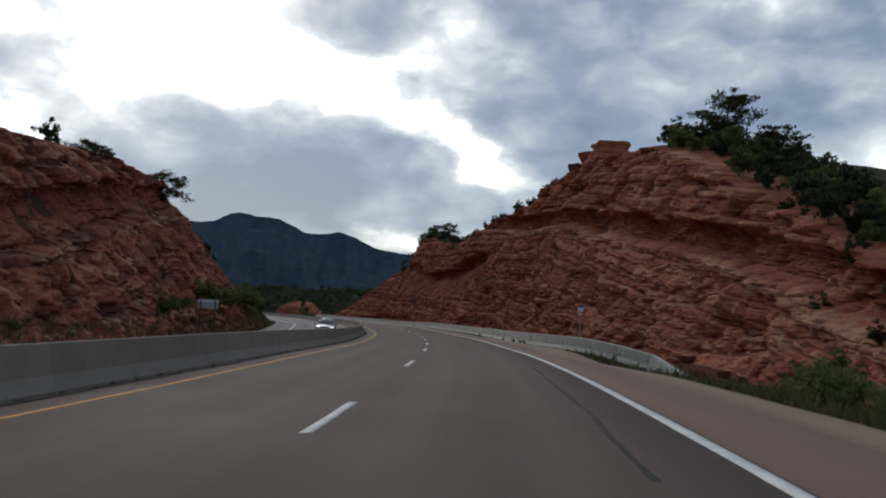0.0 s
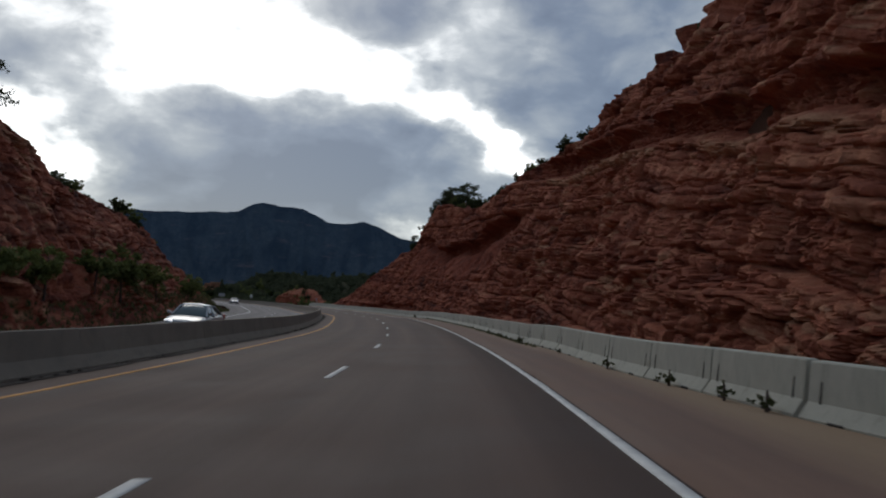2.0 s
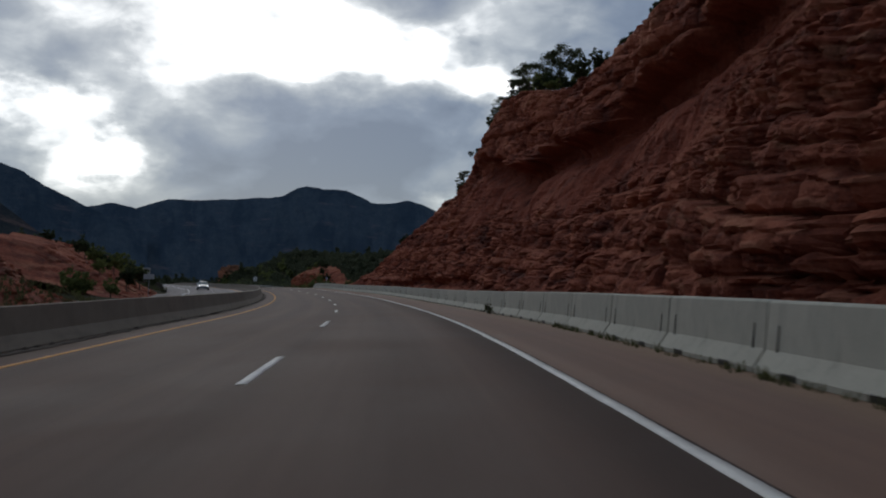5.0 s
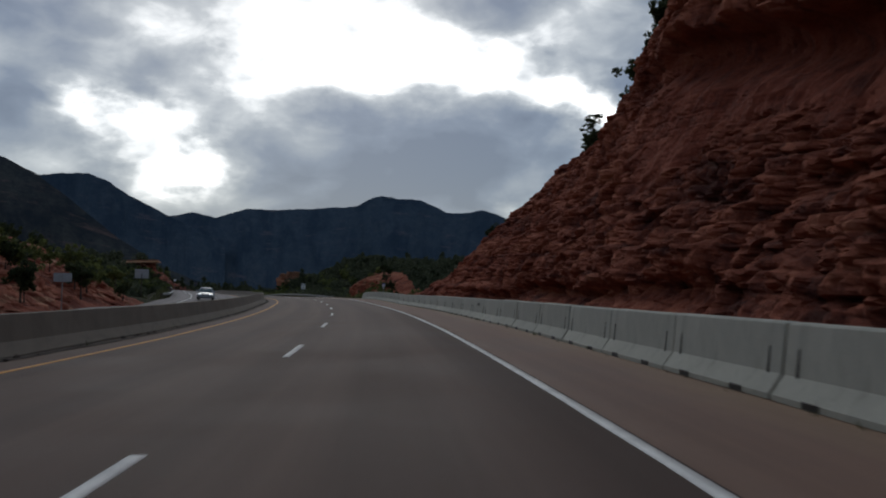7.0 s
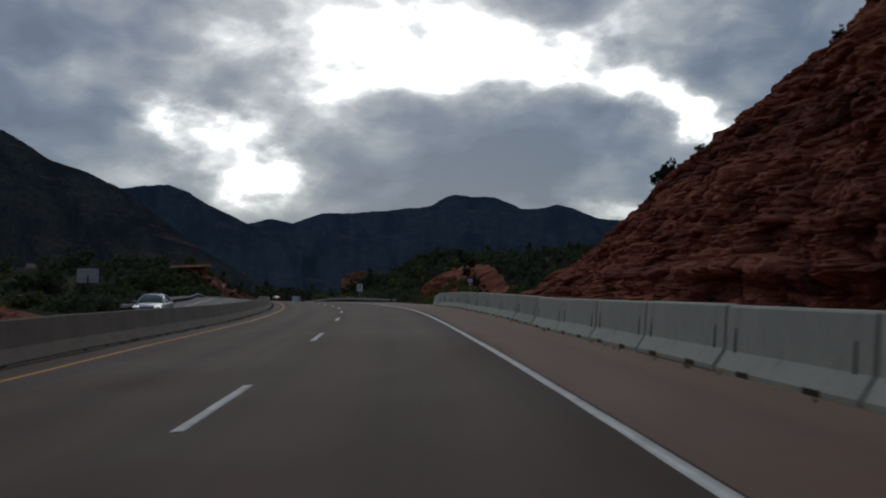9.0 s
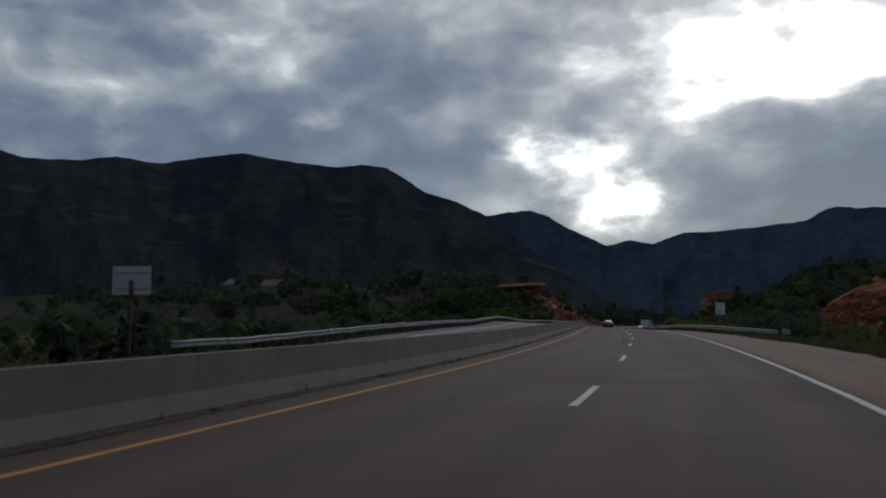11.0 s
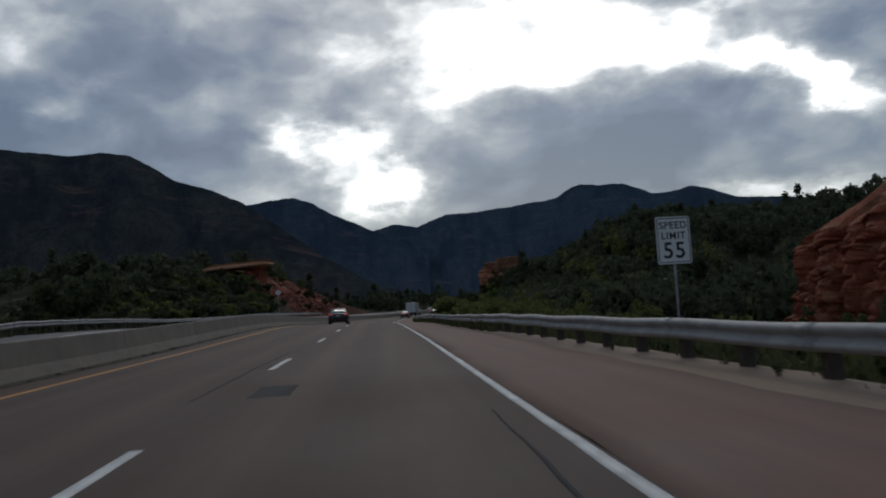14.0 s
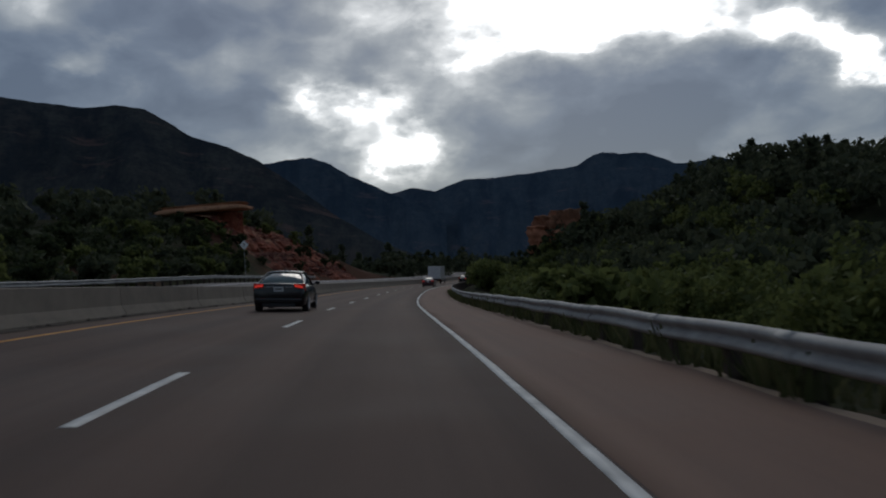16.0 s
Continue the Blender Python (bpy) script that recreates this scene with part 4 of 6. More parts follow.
# ---- plants ----
def leaf_quads(centres, radii, count, size, seed, flat=0.7):
    """Small crossed leaf faces in clumps round the given centres."""
    rng = np.random.RandomState(seed)
    n = len(centres) * count
    c = np.repeat(np.asarray(centres, float), count, 0)
    r = np.repeat(np.asarray(radii, float), count)
    d = rng.normal(size=(n, 3))
    d /= np.linalg.norm(d, axis=1, keepdims=True)
    p = c + d * (r * rng.rand(n) ** 0.45)[:, None] * np.array([1, 1, flat])
    a = rng.normal(size=(n, 3))
    a /= np.linalg.norm(a, axis=1, keepdims=True)
    b = np.cross(a, rng.normal(size=(n, 3)))
    b /= np.linalg.norm(b, axis=1, keepdims=True)
    k = (size * (0.6 + 0.8 * rng.rand(n)))[:, None]
    a, b = a * k, b * k * 0.55
    v = np.stack([p - a, p + b * 0.9, p + a, p - b * 0.9], 1).reshape(-1, 3)
    return v, np.arange(4 * n).reshape(n, 4)


def pine_shape(seed, height, spread, bare):
    """Limbs of an open pine: trunk line, limb ends and clump places."""
    rng = np.random.RandomState(seed)
    limbs, centres, radii = [], [], []
    lean = rng.uniform(-0.06, 0.06, 2)
    for i in range(34):
        f = bare + (1 - bare) * (i + rng.rand()) / 34
        z = height * f
        ang = rng.uniform(0, 6.283)
        reach = spread * (0.25 + 0.9 * math.sin(math.pi * min(1, (1.06 - f) / (1.06 - bare) * 0.62 + 0.12))) * rng.uniform(0.55, 1.15)
        base = np.array([lean[0] * z, lean[1] * z, z])
        tip = base + np.array([math.cos(ang) * reach, math.sin(ang) * reach, reach * rng.uniform(-0.05, 0.35)])
        limbs.append((base, tip))
        for q in (0.55, 0.8, 1.0):
            if rng.rand() < 0.85:
                centres.append(base + (tip - base) * q + rng.normal(size=3) * 0.12)
                radii.append(spread * rng.uniform(0.20, 0.36))
    centres.append(np.array([lean[0] * height, lean[1] * height, height]))
    radii.append(spread * 0.25)
    return limbs, centres, radii, lean


def make_pine(seed, height=6.5, spread=1.9, bare=0.3):
    tree = thing("pine_tree", "dark green open-crowned pine on the rocky crest", "tree", group="pines on the crest")
    limbs, centres, radii, lean = pine_shape(seed, height, spread, bare)
    bm = bmesh.new()
    cyl(bm, 0.16, 0.03, (0, 0, -0.8), (lean[0] * height, lean[1] * height, height * 0.97), 8)
    for a, b in limbs:
        cyl(bm, 0.035, 0.01, a, b, 4)
    part("trunk", bm, tree, "brown bark trunk with thin limbs", BARK)
    v, f = leaf_quads(centres, radii, 46, 0.135, seed + 50, 0.42)
    part("crown", raw_mesh("crown", v, f, PINE, flat=True), tree)
    return tree


def make_bush(seed, mat, name, label, category, radius=1.0, height=1.4, leaf=0.085, clumps=60, count=60, group=""):
    bush = thing(name, label, category, group=group)
    rng = np.random.RandomState(seed)
    centres, radii = [], []
    for i in range(clumps):
        d = rng.normal(size=3)
        d /= np.linalg.norm(d)
        q = rng.uniform(0.35, 1.0)
        lump = 0.55 + 0.75 * rng.rand()
        centres.append((d[0] * radius * q * lump, d[1] * radius * q * lump, height * (0.5 + 0.46 * d[2] * q * lump)))
        radii.append(radius * rng.uniform(0.12, 0.30))
    bm = bmesh.new()
    cyl(bm, 0.07, 0.015, (0, 0, -0.5), (0.1 * radius, 0.05 * radius, height * 0.8), 6)
    part("trunk", bm, bush, "thin brown stem", BARK)
    v, f = leaf_quads(centres, radii, count, leaf, seed + 90, 0.85)
    part("crown", raw_mesh("crown", v, f, mat, flat=True), bush)
    return bush


def make_snag(seed):
    tree = thing("dead_tree", "small bare grey dead tree on the slope", "tree")
    rng = np.random.RandomState(seed)
    bm = bmesh.new()
    cyl(bm, 0.09, 0.02, (0, 0, -0.5), (0.2, 0, 2.3), 7)
    part("trunk", bm, tree, "", BARK)
    bm = bmesh.new()
    for i in range(16):
        z = rng.uniform(0.6, 2.2)
        a = rng.uniform(0, 6.283)
        r = rng.uniform(0.5, 1.2) * (1.15 - z / 3)
        tip = Vector((0.08 * z + r * math.cos(a), r * math.sin(a), z + r * 0.5))
        cyl(bm, 0.025, 0.006, (0.08 * z, 0, z), tip, 4)
        cyl(bm, 0.012, 0.004, (Vector((0.08 * z, 0, z)) + tip) / 2, tip + Vector((rng.uniform(-.3, .3), rng.uniform(-.3, .3), 0.25)), 4)
    part("branches", bm, tree, "", BARK)
    return tree


def face_u(s, z):
    """How far out the right-hand face stands at height z."""
    toe, top = float(right_toe(s)), max(float(right_top(s)), 0.5)
    return toe + (22.3 - toe) * min(z / top, 1)


def ground_pose(s, u, turn, size, sink=0.15, z=None):
    x, y = plan(s, u)
    zz = float(land(s, u)) if z is None else float(road_top(s, u)) + z
    return Matrix.Translation((float(x), float(y), zz - sink)) @ Matrix.Rotation(turn, 4, "Z") @ Matrix.Scale(size, 4)


def plant(kinds, s, u, size, sink=0.15, z=None):
    rnd = random.random()
    kind = kinds[int(random.random() * len(kinds)) % len(kinds)]
    ob = copy_thing(kind, Matrix.Identity(4))
    ob.matrix_world = ground_pose(s, u, rnd * 6.283, size, sink, z)
    return ob


def thicket(label, kinds, spots):
    """Far bushes that nobody could count, in one mesh."""
    vs, fs, off = [], [], 0
    for s, u, k in spots:
        bush = kinds[int(random.random() * len(kinds)) % len(kinds)]
        crown = [c for c in bush.children if c.name.startswith("crown")][0].data
        v = np.empty(len(crown.vertices) * 3, np.float32)
        crown.vertices.foreach_get("co", v)
        a = random.random() * 6.283
        v = v.reshape(-1, 3) * k
        x, y = plan(s, u)
        v = np.stack([v[:, 0] * math.cos(a) - v[:, 1] * math.sin(a) + float(x), v[:, 0] * math.sin(a) + v[:, 1] * math.cos(a) + float(y), v[:, 2] + float(land(s, u)) - 0.2], 1)
        vs.append(v)
        fs.append(np.arange(len(v)).reshape(-1, 4) + off)
        off += len(v)
    me = raw_mesh("thicket", np.concatenate(vs), np.concatenate(fs), crown.materials[0], flat=True)
    return tagged(new("thicket", me), label, "bushes", kind="stuff")


def build_plants():
    random.seed(11)
    far = -900.0
    pines = [make_pine(1), make_pine(2, 5.6, 2.2, 0.35), make_pine(3, 7.2, 1.7, 0.25)]
    broad = [make_pine(6, 6.0, 2.9, 0.3), make_pine(7, 5.4, 2.8, 0.32)]
    junipers = [make_bush(4 + i, JUNIPER, "juniper_bush", "dark green juniper bush on red rocky soil", "bush", 1.0, 1.7 + 0.3 * i, 0.115, 38, 32, "junipers") for i in range(3)]
    oaks = [make_bush(14 + i, OAK, "scrub_oak", "green scrub oak thicket beside the road", "bush", 1.2, 1.8 + 0.2 * i, 0.125, 38, 32, "scrub oaks") for i in range(3)]
    lush = [make_bush(24 + i, OAK, "scrub_oak", "green scrub oak thicket beside the road", "bush", 1.2, 1.8 + 0.2 * i, 0.062, 50, 60, "scrub oaks") for i in range(2)]
    thin_oaks = [make_bush(34 + i, OAK, "scrub_oak", "green scrub oak", "bush", 1.2, 1.9, 0.20, 26, 20, "scrub oaks") for i in range(3)]
    thin_junipers = [make_bush(44 + i, JUNIPER, "juniper_bush", "dark juniper", "bush", 1.0, 1.9, 0.18, 26, 20, "junipers") for i in range(3)]
    # right crest: tall pines and dark junipers
    for s, u, k in ((57, 27.0, 1.08), (48, 27.5, 0.75), (43, 27, 0.5), (61, 28, 0.6), (52.5, 29, 0.45)):
        plant(pines, s, u, k, 0.3)
    for i in range(120):
        s = random.uniform(14, 64)
        u = random.uniform(22.6, 31)
        plant(junipers if random.random() < 0.55 else oaks, s, u, random.uniform(0.7, 1.35), -0.1)
    for s, u, k in ((60, 25.5, 1.5), (63, 26, 1.3), (55, 26, 1.4), (51, 26.5, 1.3), (46, 26, 1.2), (68, 26.5, 1.0)):
        plant(oaks if s % 2 else junipers, s, u, k)
    def crest(kinds, s, back, k, sink=0.15):
        u, z = crest_spot("rock_cut_right", s, back)
        plant(kinds, s, u, k, sink, z - float(road_top(s, u)))
    for i in range(22):
        crest(junipers, random.uniform(98, 130), random.uniform(0.3, 3.5), random.uniform(0.4, 0.8))
    for i in range(44):
        crest(junipers if random.random() < 0.75 else oaks, random.uniform(130, 186), random.uniform(0.2, 4.0), random.uniform(0.6, 1.15))
    for s, back, k in ((86, 1.0, 1.0), (113, 0.4, 0.8), (118, 0.4, 0.95), (121, 0.6, 0.8), (99, 0.8, 0.6), (188, 0.5, 1.0), (190, 0.3, 1.3), (191.5, 0.2, 1.1), (189, 1.2, 1.5), (193.2, 0.2, 1.7), (194.3, 0.3, 1.9), (195.4, 0.2, 1.3),
                       (203, 0.4, 0.8), (205, 0.5, 1.1), (207.5, 0.3, 0.8), (217, 0.4, 0.45), (229, 0.4, 0.5), (233.5, 0.5, 1.1), (236, 0.7, 0.8), (241, 0.3, 0.45), (252, 1.0, 0.9)):
        crest(junipers, s, back, k)
    for s, back, k in ((172, 1.0, 0.62), (166, 1.5, 0.72), (178, 1.0, 0.5), (183.5, 0.5, 0.40), (206, 0.8, 0.55), (190.5, 0.6, 0.5)):
        crest(broad if s < 186 else pines, s, back, k, 0.3)
    u, z = crest_spot("rock_cut_right", 196.5, 0.4)
    make_snag(5).matrix_world = ground_pose(196.5, u, 1.0, 0.9, 0.1, z - float(road_top(196.5, u)))
    # bushes on ledges and at the toe of the right cut
    for s, z, k in ((14, 3.0, 0.7), (22, 4.2, 0.9), (27, 6.2, 0.8), (31, 8.5, 0.9), (20, 2.2, 0.6), (12, 1.6, 0.8), (36, 9.6, 0.7), (26, 3.4, 0.7)):
        plant(junipers, s, face_u(s, z) + 0.4, k, 0.3, z)
    for s, u, k in ((4.5, 10.2, 0.85), (7.5, 11.4, 0.9), (0.2, 9.3, 0.6), (-4, 9.4, 0.55), (10.5, 12.4, 0.8), (14, 13.4, 0.7), (2.0, 12.4, 0.8), (-8, 11.0, 0.8), (17, 14.4, 0.6), (-12, 12.5, 0.9)):
        plant(lush, s, u, k, 0.15)
    # weeds at the foot of the barrier and on the verge
    weeds = [make_bush(64 + i, GRASS, "weed", "scraggly green weed growing at the pavement's edge", "weed", 0.20, 0.42, 0.030, 18, 14, "weeds") for i in range(3)]
    for s, u, k in ((46.2, 5.90, 0.8), (42.2, 6.15, 0.9), (39.7, 6.3, 0.8), (38.4, 6.4, 0.9), (51.5, 5.6, 0.5), (59.9, 5.46, 0.95), (62.7, 5.46, 0.55), (64.4, 5.46, 0.5), (66.2, 5.46, 0.6),
                    (67.4, 5.46, 0.7), (69.6, 5.46, 0.55), (71.2, 5.46, 0.7), (73.5, 5.46, 0.5), (79.5, 5.46, 0.5), (122.0, 5.44, 1.1), (121.4, 5.44, 0.7),
                    (290.3, 6.45, 0.6), (292.4, 6.6, 0.4), (293.1, 6.5, 0.4), (294.7, 6.7, 1.0), (295.3, 6.9, 0.8), (303, 6.7, 0.5), (309, 6.5, 0.5), (340, 6.2, 0.6), (348, 6.2, 0.7)):
        plant(weeds, s, u, k, 0.02, 0.0)
    # left hill
    for s, u, k, z in ((84.5, -30.2, 0.95, 12.5), (59, -31, 0.62, 13.4), (62.5, -31, 0.5, 13.6), (36, -33, 0.55, None), (40, -33, 0.5, None), (99, -28.2, 0.32, 10.4)):
        plant(broad, s, u, k, 0.3, z)
    for i in range(44):
        s = random.uniform(106, 168)
        plant(junipers if random.random() < 0.6 else oaks, s, -random.uniform(28.0, 40), random.uniform(0.55, 1.1))
    for i in range(16):
        plant(junipers, random.uniform(-5, 80), -random.uniform(33, 46), random.uniform(0.6, 1.2))
    for s, u, k in ((47, -19.6, 1.0), (52, -19.9, 0.9), (63, -20.0, 1.3), (70, -20.2, 1.5), (76, -20.0, 1.3), (86, -20.4, 1.5), (92, -20.2, 1.7), (98, -20.6, 1.6), (105, -20.4, 1.2), (120, -20, 1.0), (128, -20.6, 1.1)):
        plant(oaks, s, u, k, 0.1)
    for s, u, k in ((176, -22, 1.2), (181, -24, 1.4), (186, -21, 1.0), (250, -24, 1.2), (256, -27, 1.5)):
        plant(oaks, s, u, k, 0.1)
    for i in range(10):
        plant(junipers, random.uniform(196, 240), -random.uniform(29, 36), random.uniform(0.7, 1.2))
    # right beyond the cut: shrubs round the red bluff and behind the guardrail
    for i in range(46):
        s = random.uniform(264, 300)
        plant(oaks if random.random() < 0.6 else junipers, s, random.uniform(13, 34), random.uniform(0.6, 1.4))
    spots = [(random.uniform(346, 470), random.uniform(9.8, 22), random.uniform(1.0, 2.1)) for i in range(190)]
    thicket("green scrub oak thicket behind the guardrail", thin_oaks, [(s, u + (s - 338) * 0.03, k) for s, u, k in spots if s >= 372])
    thicket("green scrub oak thicket close behind the guardrail", lush, [(s, u + (s - 338) * 0.03, k) for s, u, k in spots if s < 372])
    for s, u, k in ((293, 19, 1.5), (297, 18.5, 1.3), (299, 20, 1.6), (303, 19.5, 1.5), (306, 20.5, 1.4), (309, 21, 1.2), (296, 22, 1.6), (301, 22.6, 1.5), (306, 23, 1.3), (291, 22, 1.6)):
        plant(oaks, s, u, k, 0.1)
    for s, u, z, k in ((304, 24.5, 1.8, 0.8), (307, 25.5, 3.0, 0.9), (310, 27, 4.6, 1.0), (313, 28.5, 6.0, 1.1), (318, 29.5, 6.8, 1.0), (323, 30, 7.2, 1.1), (328, 30, 7.0, 0.9), (312, 24.6, 3.9, 0.5), (305, 27, 3.0, 1.2), (333, 29.5, 6.4, 0.8)):
        plant(junipers if k > 0.9 else oaks, s, u, k, 0.3, z)
    for s, u, k in ((311, 20.5, 1.4), (314, 21.2, 1.0), (317, 20.6, 0.9), (308, 19, 1.6), (304, 21.5, 1.7), (300, 23, 1.8), (297, 25, 2.0), (302, 26, 1.7), (330, 21, 0.8)):
        plant(oaks, s, u, k, 0.0)
    for i in range(16):
        s = random.uniform(192, 246)
        plant(oaks if i % 2 else junipers, s, -random.uniform(19.6, 27), random.uniform(0.8, 1.4), 0.0)
    for i in range(26):
        plant(oaks if i % 2 else junipers, random.uniform(300, 338), random.uniform(12, 21), random.uniform(0.6, 1.2))
    far_left = [(random.uniform(447, 462), -random.uniform(22, 44), random.uniform(0.6, 1.0)) for i in range(60)]
    far_right = [(random.uniform(472, 482), random.uniform(11, 24), random.uniform(1.8, 3.0)) for i in range(18)]
    for s, u, k in ((318, 22, 0.8), (322, 22.3, 1.0), (327, 22.2, 0.9), (309, 21.5, 1.0), (304, 21, 1.1), (299, 20.5, 1.2)):
        plant(oaks, s, u, k, 0.0)
    # far red slope on the left
    far_left += [(random.uniform(376, 452), -random.uniform(19.5, 40), random.uniform(0.8, 1.6)) for i in range(150)]
    far_left += [(random.uniform(470, 516), -random.uniform(20, 44), random.uniform(0.5, 1.2)) for i in range(36)]
    thicket("dark juniper scrub on the slope by the jutting ledge", thin_junipers, far_left[::3] + far_left[1::3] + far_right[::2])
    thicket("green oak scrub on the slope by the jutting ledge", thin_oaks, far_left[2::3] + far_right[1::2])
    for kind in pines + broad + junipers + oaks + lush + thin_oaks + thin_junipers + weeds:
        for ob in (*kind.children_recursive, kind):
            bpy.data.objects.remove(ob)


def forest(name, label, spots, mats, seed, leaf=0.30, count=26):
    """Uncountable woods: many ragged crowns in one mesh."""
    rng = np.random.RandomState(seed)
    temps = []
    for t in range(6):
        centres, radii = [], []
        conifer = t < 3
        for i in range(17):
            f = rng.rand()
            a = rng.uniform(0, 6.283)
            if conifer:
                r = (1 - f) * 1.0 * rng.uniform(0.4, 1.0)
                centres.append((r * math.cos(a), r * math.sin(a), 0.4 + 3.8 * f))
                radii.append(0.36 + 0.45 * (1 - f))
            else:
                d = rng.normal(size=3)
                d /= np.linalg.norm(d)
                q = rng.uniform(0.55, 1.0)
                centres.append((d[0] * 1.35 * q, d[1] * 1.35 * q, 1.75 + d[2] * 1.15 * q))
                radii.append(rng.uniform(0.42, 0.72))
        temps.append(leaf_quads(centres, radii, count, leaf, seed + t, 0.8))
    vs, fs, off = [], [], 0
    for x, y, z, k, conifer in spots:
        v, f = temps[rng.randint(3) if conifer else 3 + rng.randint(3)]
        a = rng.uniform(0, 6.283)
        c, s_ = math.cos(a), math.sin(a)
        q = np.stack([v[:, 0] * c - v[:, 1] * s_, v[:, 0] * s_ + v[:, 1] * c, v[:, 2]], 1) * k + np.array([x, y, z])
        vs.append(q)
        fs.append(f + off)
        off += len(q)
    me = raw_mesh(name, np.concatenate(vs), np.concatenate(fs), mats, flat=True)
    return tagged(new(name, me), label, "trees", kind="stuff")


def woods_spots(n, s0, s1, u0, u1, k0, k1, conifer, seed):
    rng = np.random.RandomState(seed)
    s = rng.uniform(s0, s1, n)
    u = u0 + (u1 - u0) * rng.rand(n) ** 1.5
    x, y = plan(s, u)
    z = land(s, u)
    k = rng.uniform(k0, k1, n) * np.where((s > 395) & (s < 445) & (u < -38) & (u > -85), 0.5, 1.0)
    c = rng.rand(n) < conifer
    return list(zip(x, y, z - 0.3, k, c))


def build_forests():
    forest("woods", "dark oak and pine woods on the hill", woods_spots(800, 350, 520, 22, 120, 1.0, 1.7, 0.05, 3) + woods_spots(90, 472, 504, 12, 38, 0.6, 1.1, 0.5, 13) + woods_spots(330, 262, 400, 40, 150, 0.4, 0.65, 0.0, 4), WOODS, 21, 0.29, 11)
    forest("woods", "green deciduous trees below the wooded hill", woods_spots(120, 372, 500, 13.5, 34, 0.8, 1.35, 0.0, 5) + woods_spots(80, 392, 475, 14, 46, 1.0, 1.5, 0.0, 25) + woods_spots(30, 464, 480, 9.5, 19, 1.0, 1.7, 0.0, 15), OAK, 31, 0.24, 26)
    forest("woods", "dark trees filling the valley beside the opposite road", woods_spots(420, 240, 520, -34, -170, 1.3, 2.3, 0.1, 6) + woods_spots(170, 256, 350, -24, -80, 0.7, 1.5, 0.1, 36) + woods_spots(130, 372, 440, -20, -50, 0.5, 0.9, 0.2, 16), WOODS, 41, 0.31, 10)
    forest("woods", "green trees in the valley beyond the guardrail", woods_spots(50, 262, 400, -28, -70, 1.3, 2.2, 0.0, 7), JUNIPER, 51, 0.2, 36)
    forest("woods", "distant dark trees where the road bends away", woods_spots(420, 520, 760, -120, 160, 1.2, 2.2, 0.4, 8), WOODS, 61, 0.36, 12)


def build_grass():
    """Dry grass and weeds along the barriers and verges."""
    rng = np.random.RandomState(5)
    S, U, K = [], [], []
    for n, s0, s1, u0, u1, k in ((420, 56, 112, 5.42, 5.54, 0.10), (120, 112, 232, 5.44, 5.54, 0.07), (1500, -20, 60, 8.2, 13, 0.3), (1500, 84, 172, -20.5, -17.4, 0.28), (900, 20, 84, -19.5, -17.6, 0.25),
                             (900, 262, 345, 8.2, 12, 0.3), (300, 290, 330, 6.9, 8.6, 0.24), (1500, 322, 420, 6.05, 7.6, 0.34), (200, -10, 400, -5.28, -5.15, 0.1), (600, 246, 400, -20, -17.3, 0.3), (800, 232, 300, 7.0, 14, 0.3)):
        S.append(rng.uniform(s0, s1, n))
        U.append(rng.uniform(u0, u1, n))
        K.append(np.full(n, k) * rng.uniform(0.5, 1.4, n))
    S, U, K = np.concatenate(S), np.concatenate(U), np.concatenate(K)
    x, y = plan(S, U)
    z = np.where((U > -17.5) & (U < 6.5), road_top(S, U), np.maximum(road_top(S, U) - 0.15, land(S, U)))
    vs, n = [], len(S)
    for b in range(5):
        a = rng.uniform(0, 6.283, n)
        r = K * 0.5
        lean = rng.normal(size=(n, 2)) * (K * 0.35)[:, None]
        p = np.stack([x + np.cos(a) * r * 0.6, y + np.sin(a) * r * 0.6, z - 0.04], 1)
        w = np.stack([-np.sin(a), np.cos(a), a * 0], 1) * (K * 0.10)[:, None]
        t = p + np.stack([lean[:, 0], lean[:, 1], K * rng.uniform(0.7, 1.3, n)], 1)
        vs.append(np.stack([p - w, p + w, t + w * 0.3, t - w * 0.3], 1).reshape(-1, 3))
    v = np.concatenate(vs)
    me = raw_mesh("verge_grass", v, np.arange(len(v)).reshape(-1, 4), GRASS, flat=True)
    tagged(new("verge_grass", me), "tufts of dry green grass and weeds on the verge", "grass", kind="stuff")


build_plants()
build_forests()
build_grass()


# ---- barriers and guardrails ----
def barrier_mesh(length, height, mat, kink=0.25):
    bm = bmesh.new()
    half = [(0.30, 0.0), (0.30, 0.06), (0.155, kink), (0.09, height - 0.02), (0.07, height)]
    prof = half + [(-x, z) for x, z in half[::-1]]
    ends = []
    for y in (-length / 2, -length / 2 + 0.03, length / 2 - 0.03, length / 2):
        k = 0.99 if abs(y) > length / 2 - 0.01 else 1.0
        ends.append([bm.verts.new((a * k, y, 0 if b == 0 else b * (0.985 if k < 1 else 1))) for a, b in prof])
    for r0, r1 in zip(ends, ends[1:]):
        for i in range(len(prof)):
            j = (i + 1) % len(prof)
            bm.faces.new((r0[i], r0[j], r1[j], r1[i]))
    bm.faces.new(ends[0])
    bm.faces.new(ends[-1][::-1])
    bmesh.ops.recalc_face_normals(bm, faces=bm.faces)
    me = bpy.data.meshes.new("barrier_body")
    bm.to_mesh(me)
    bm.free()
    me.materials.append(mat)
    return me


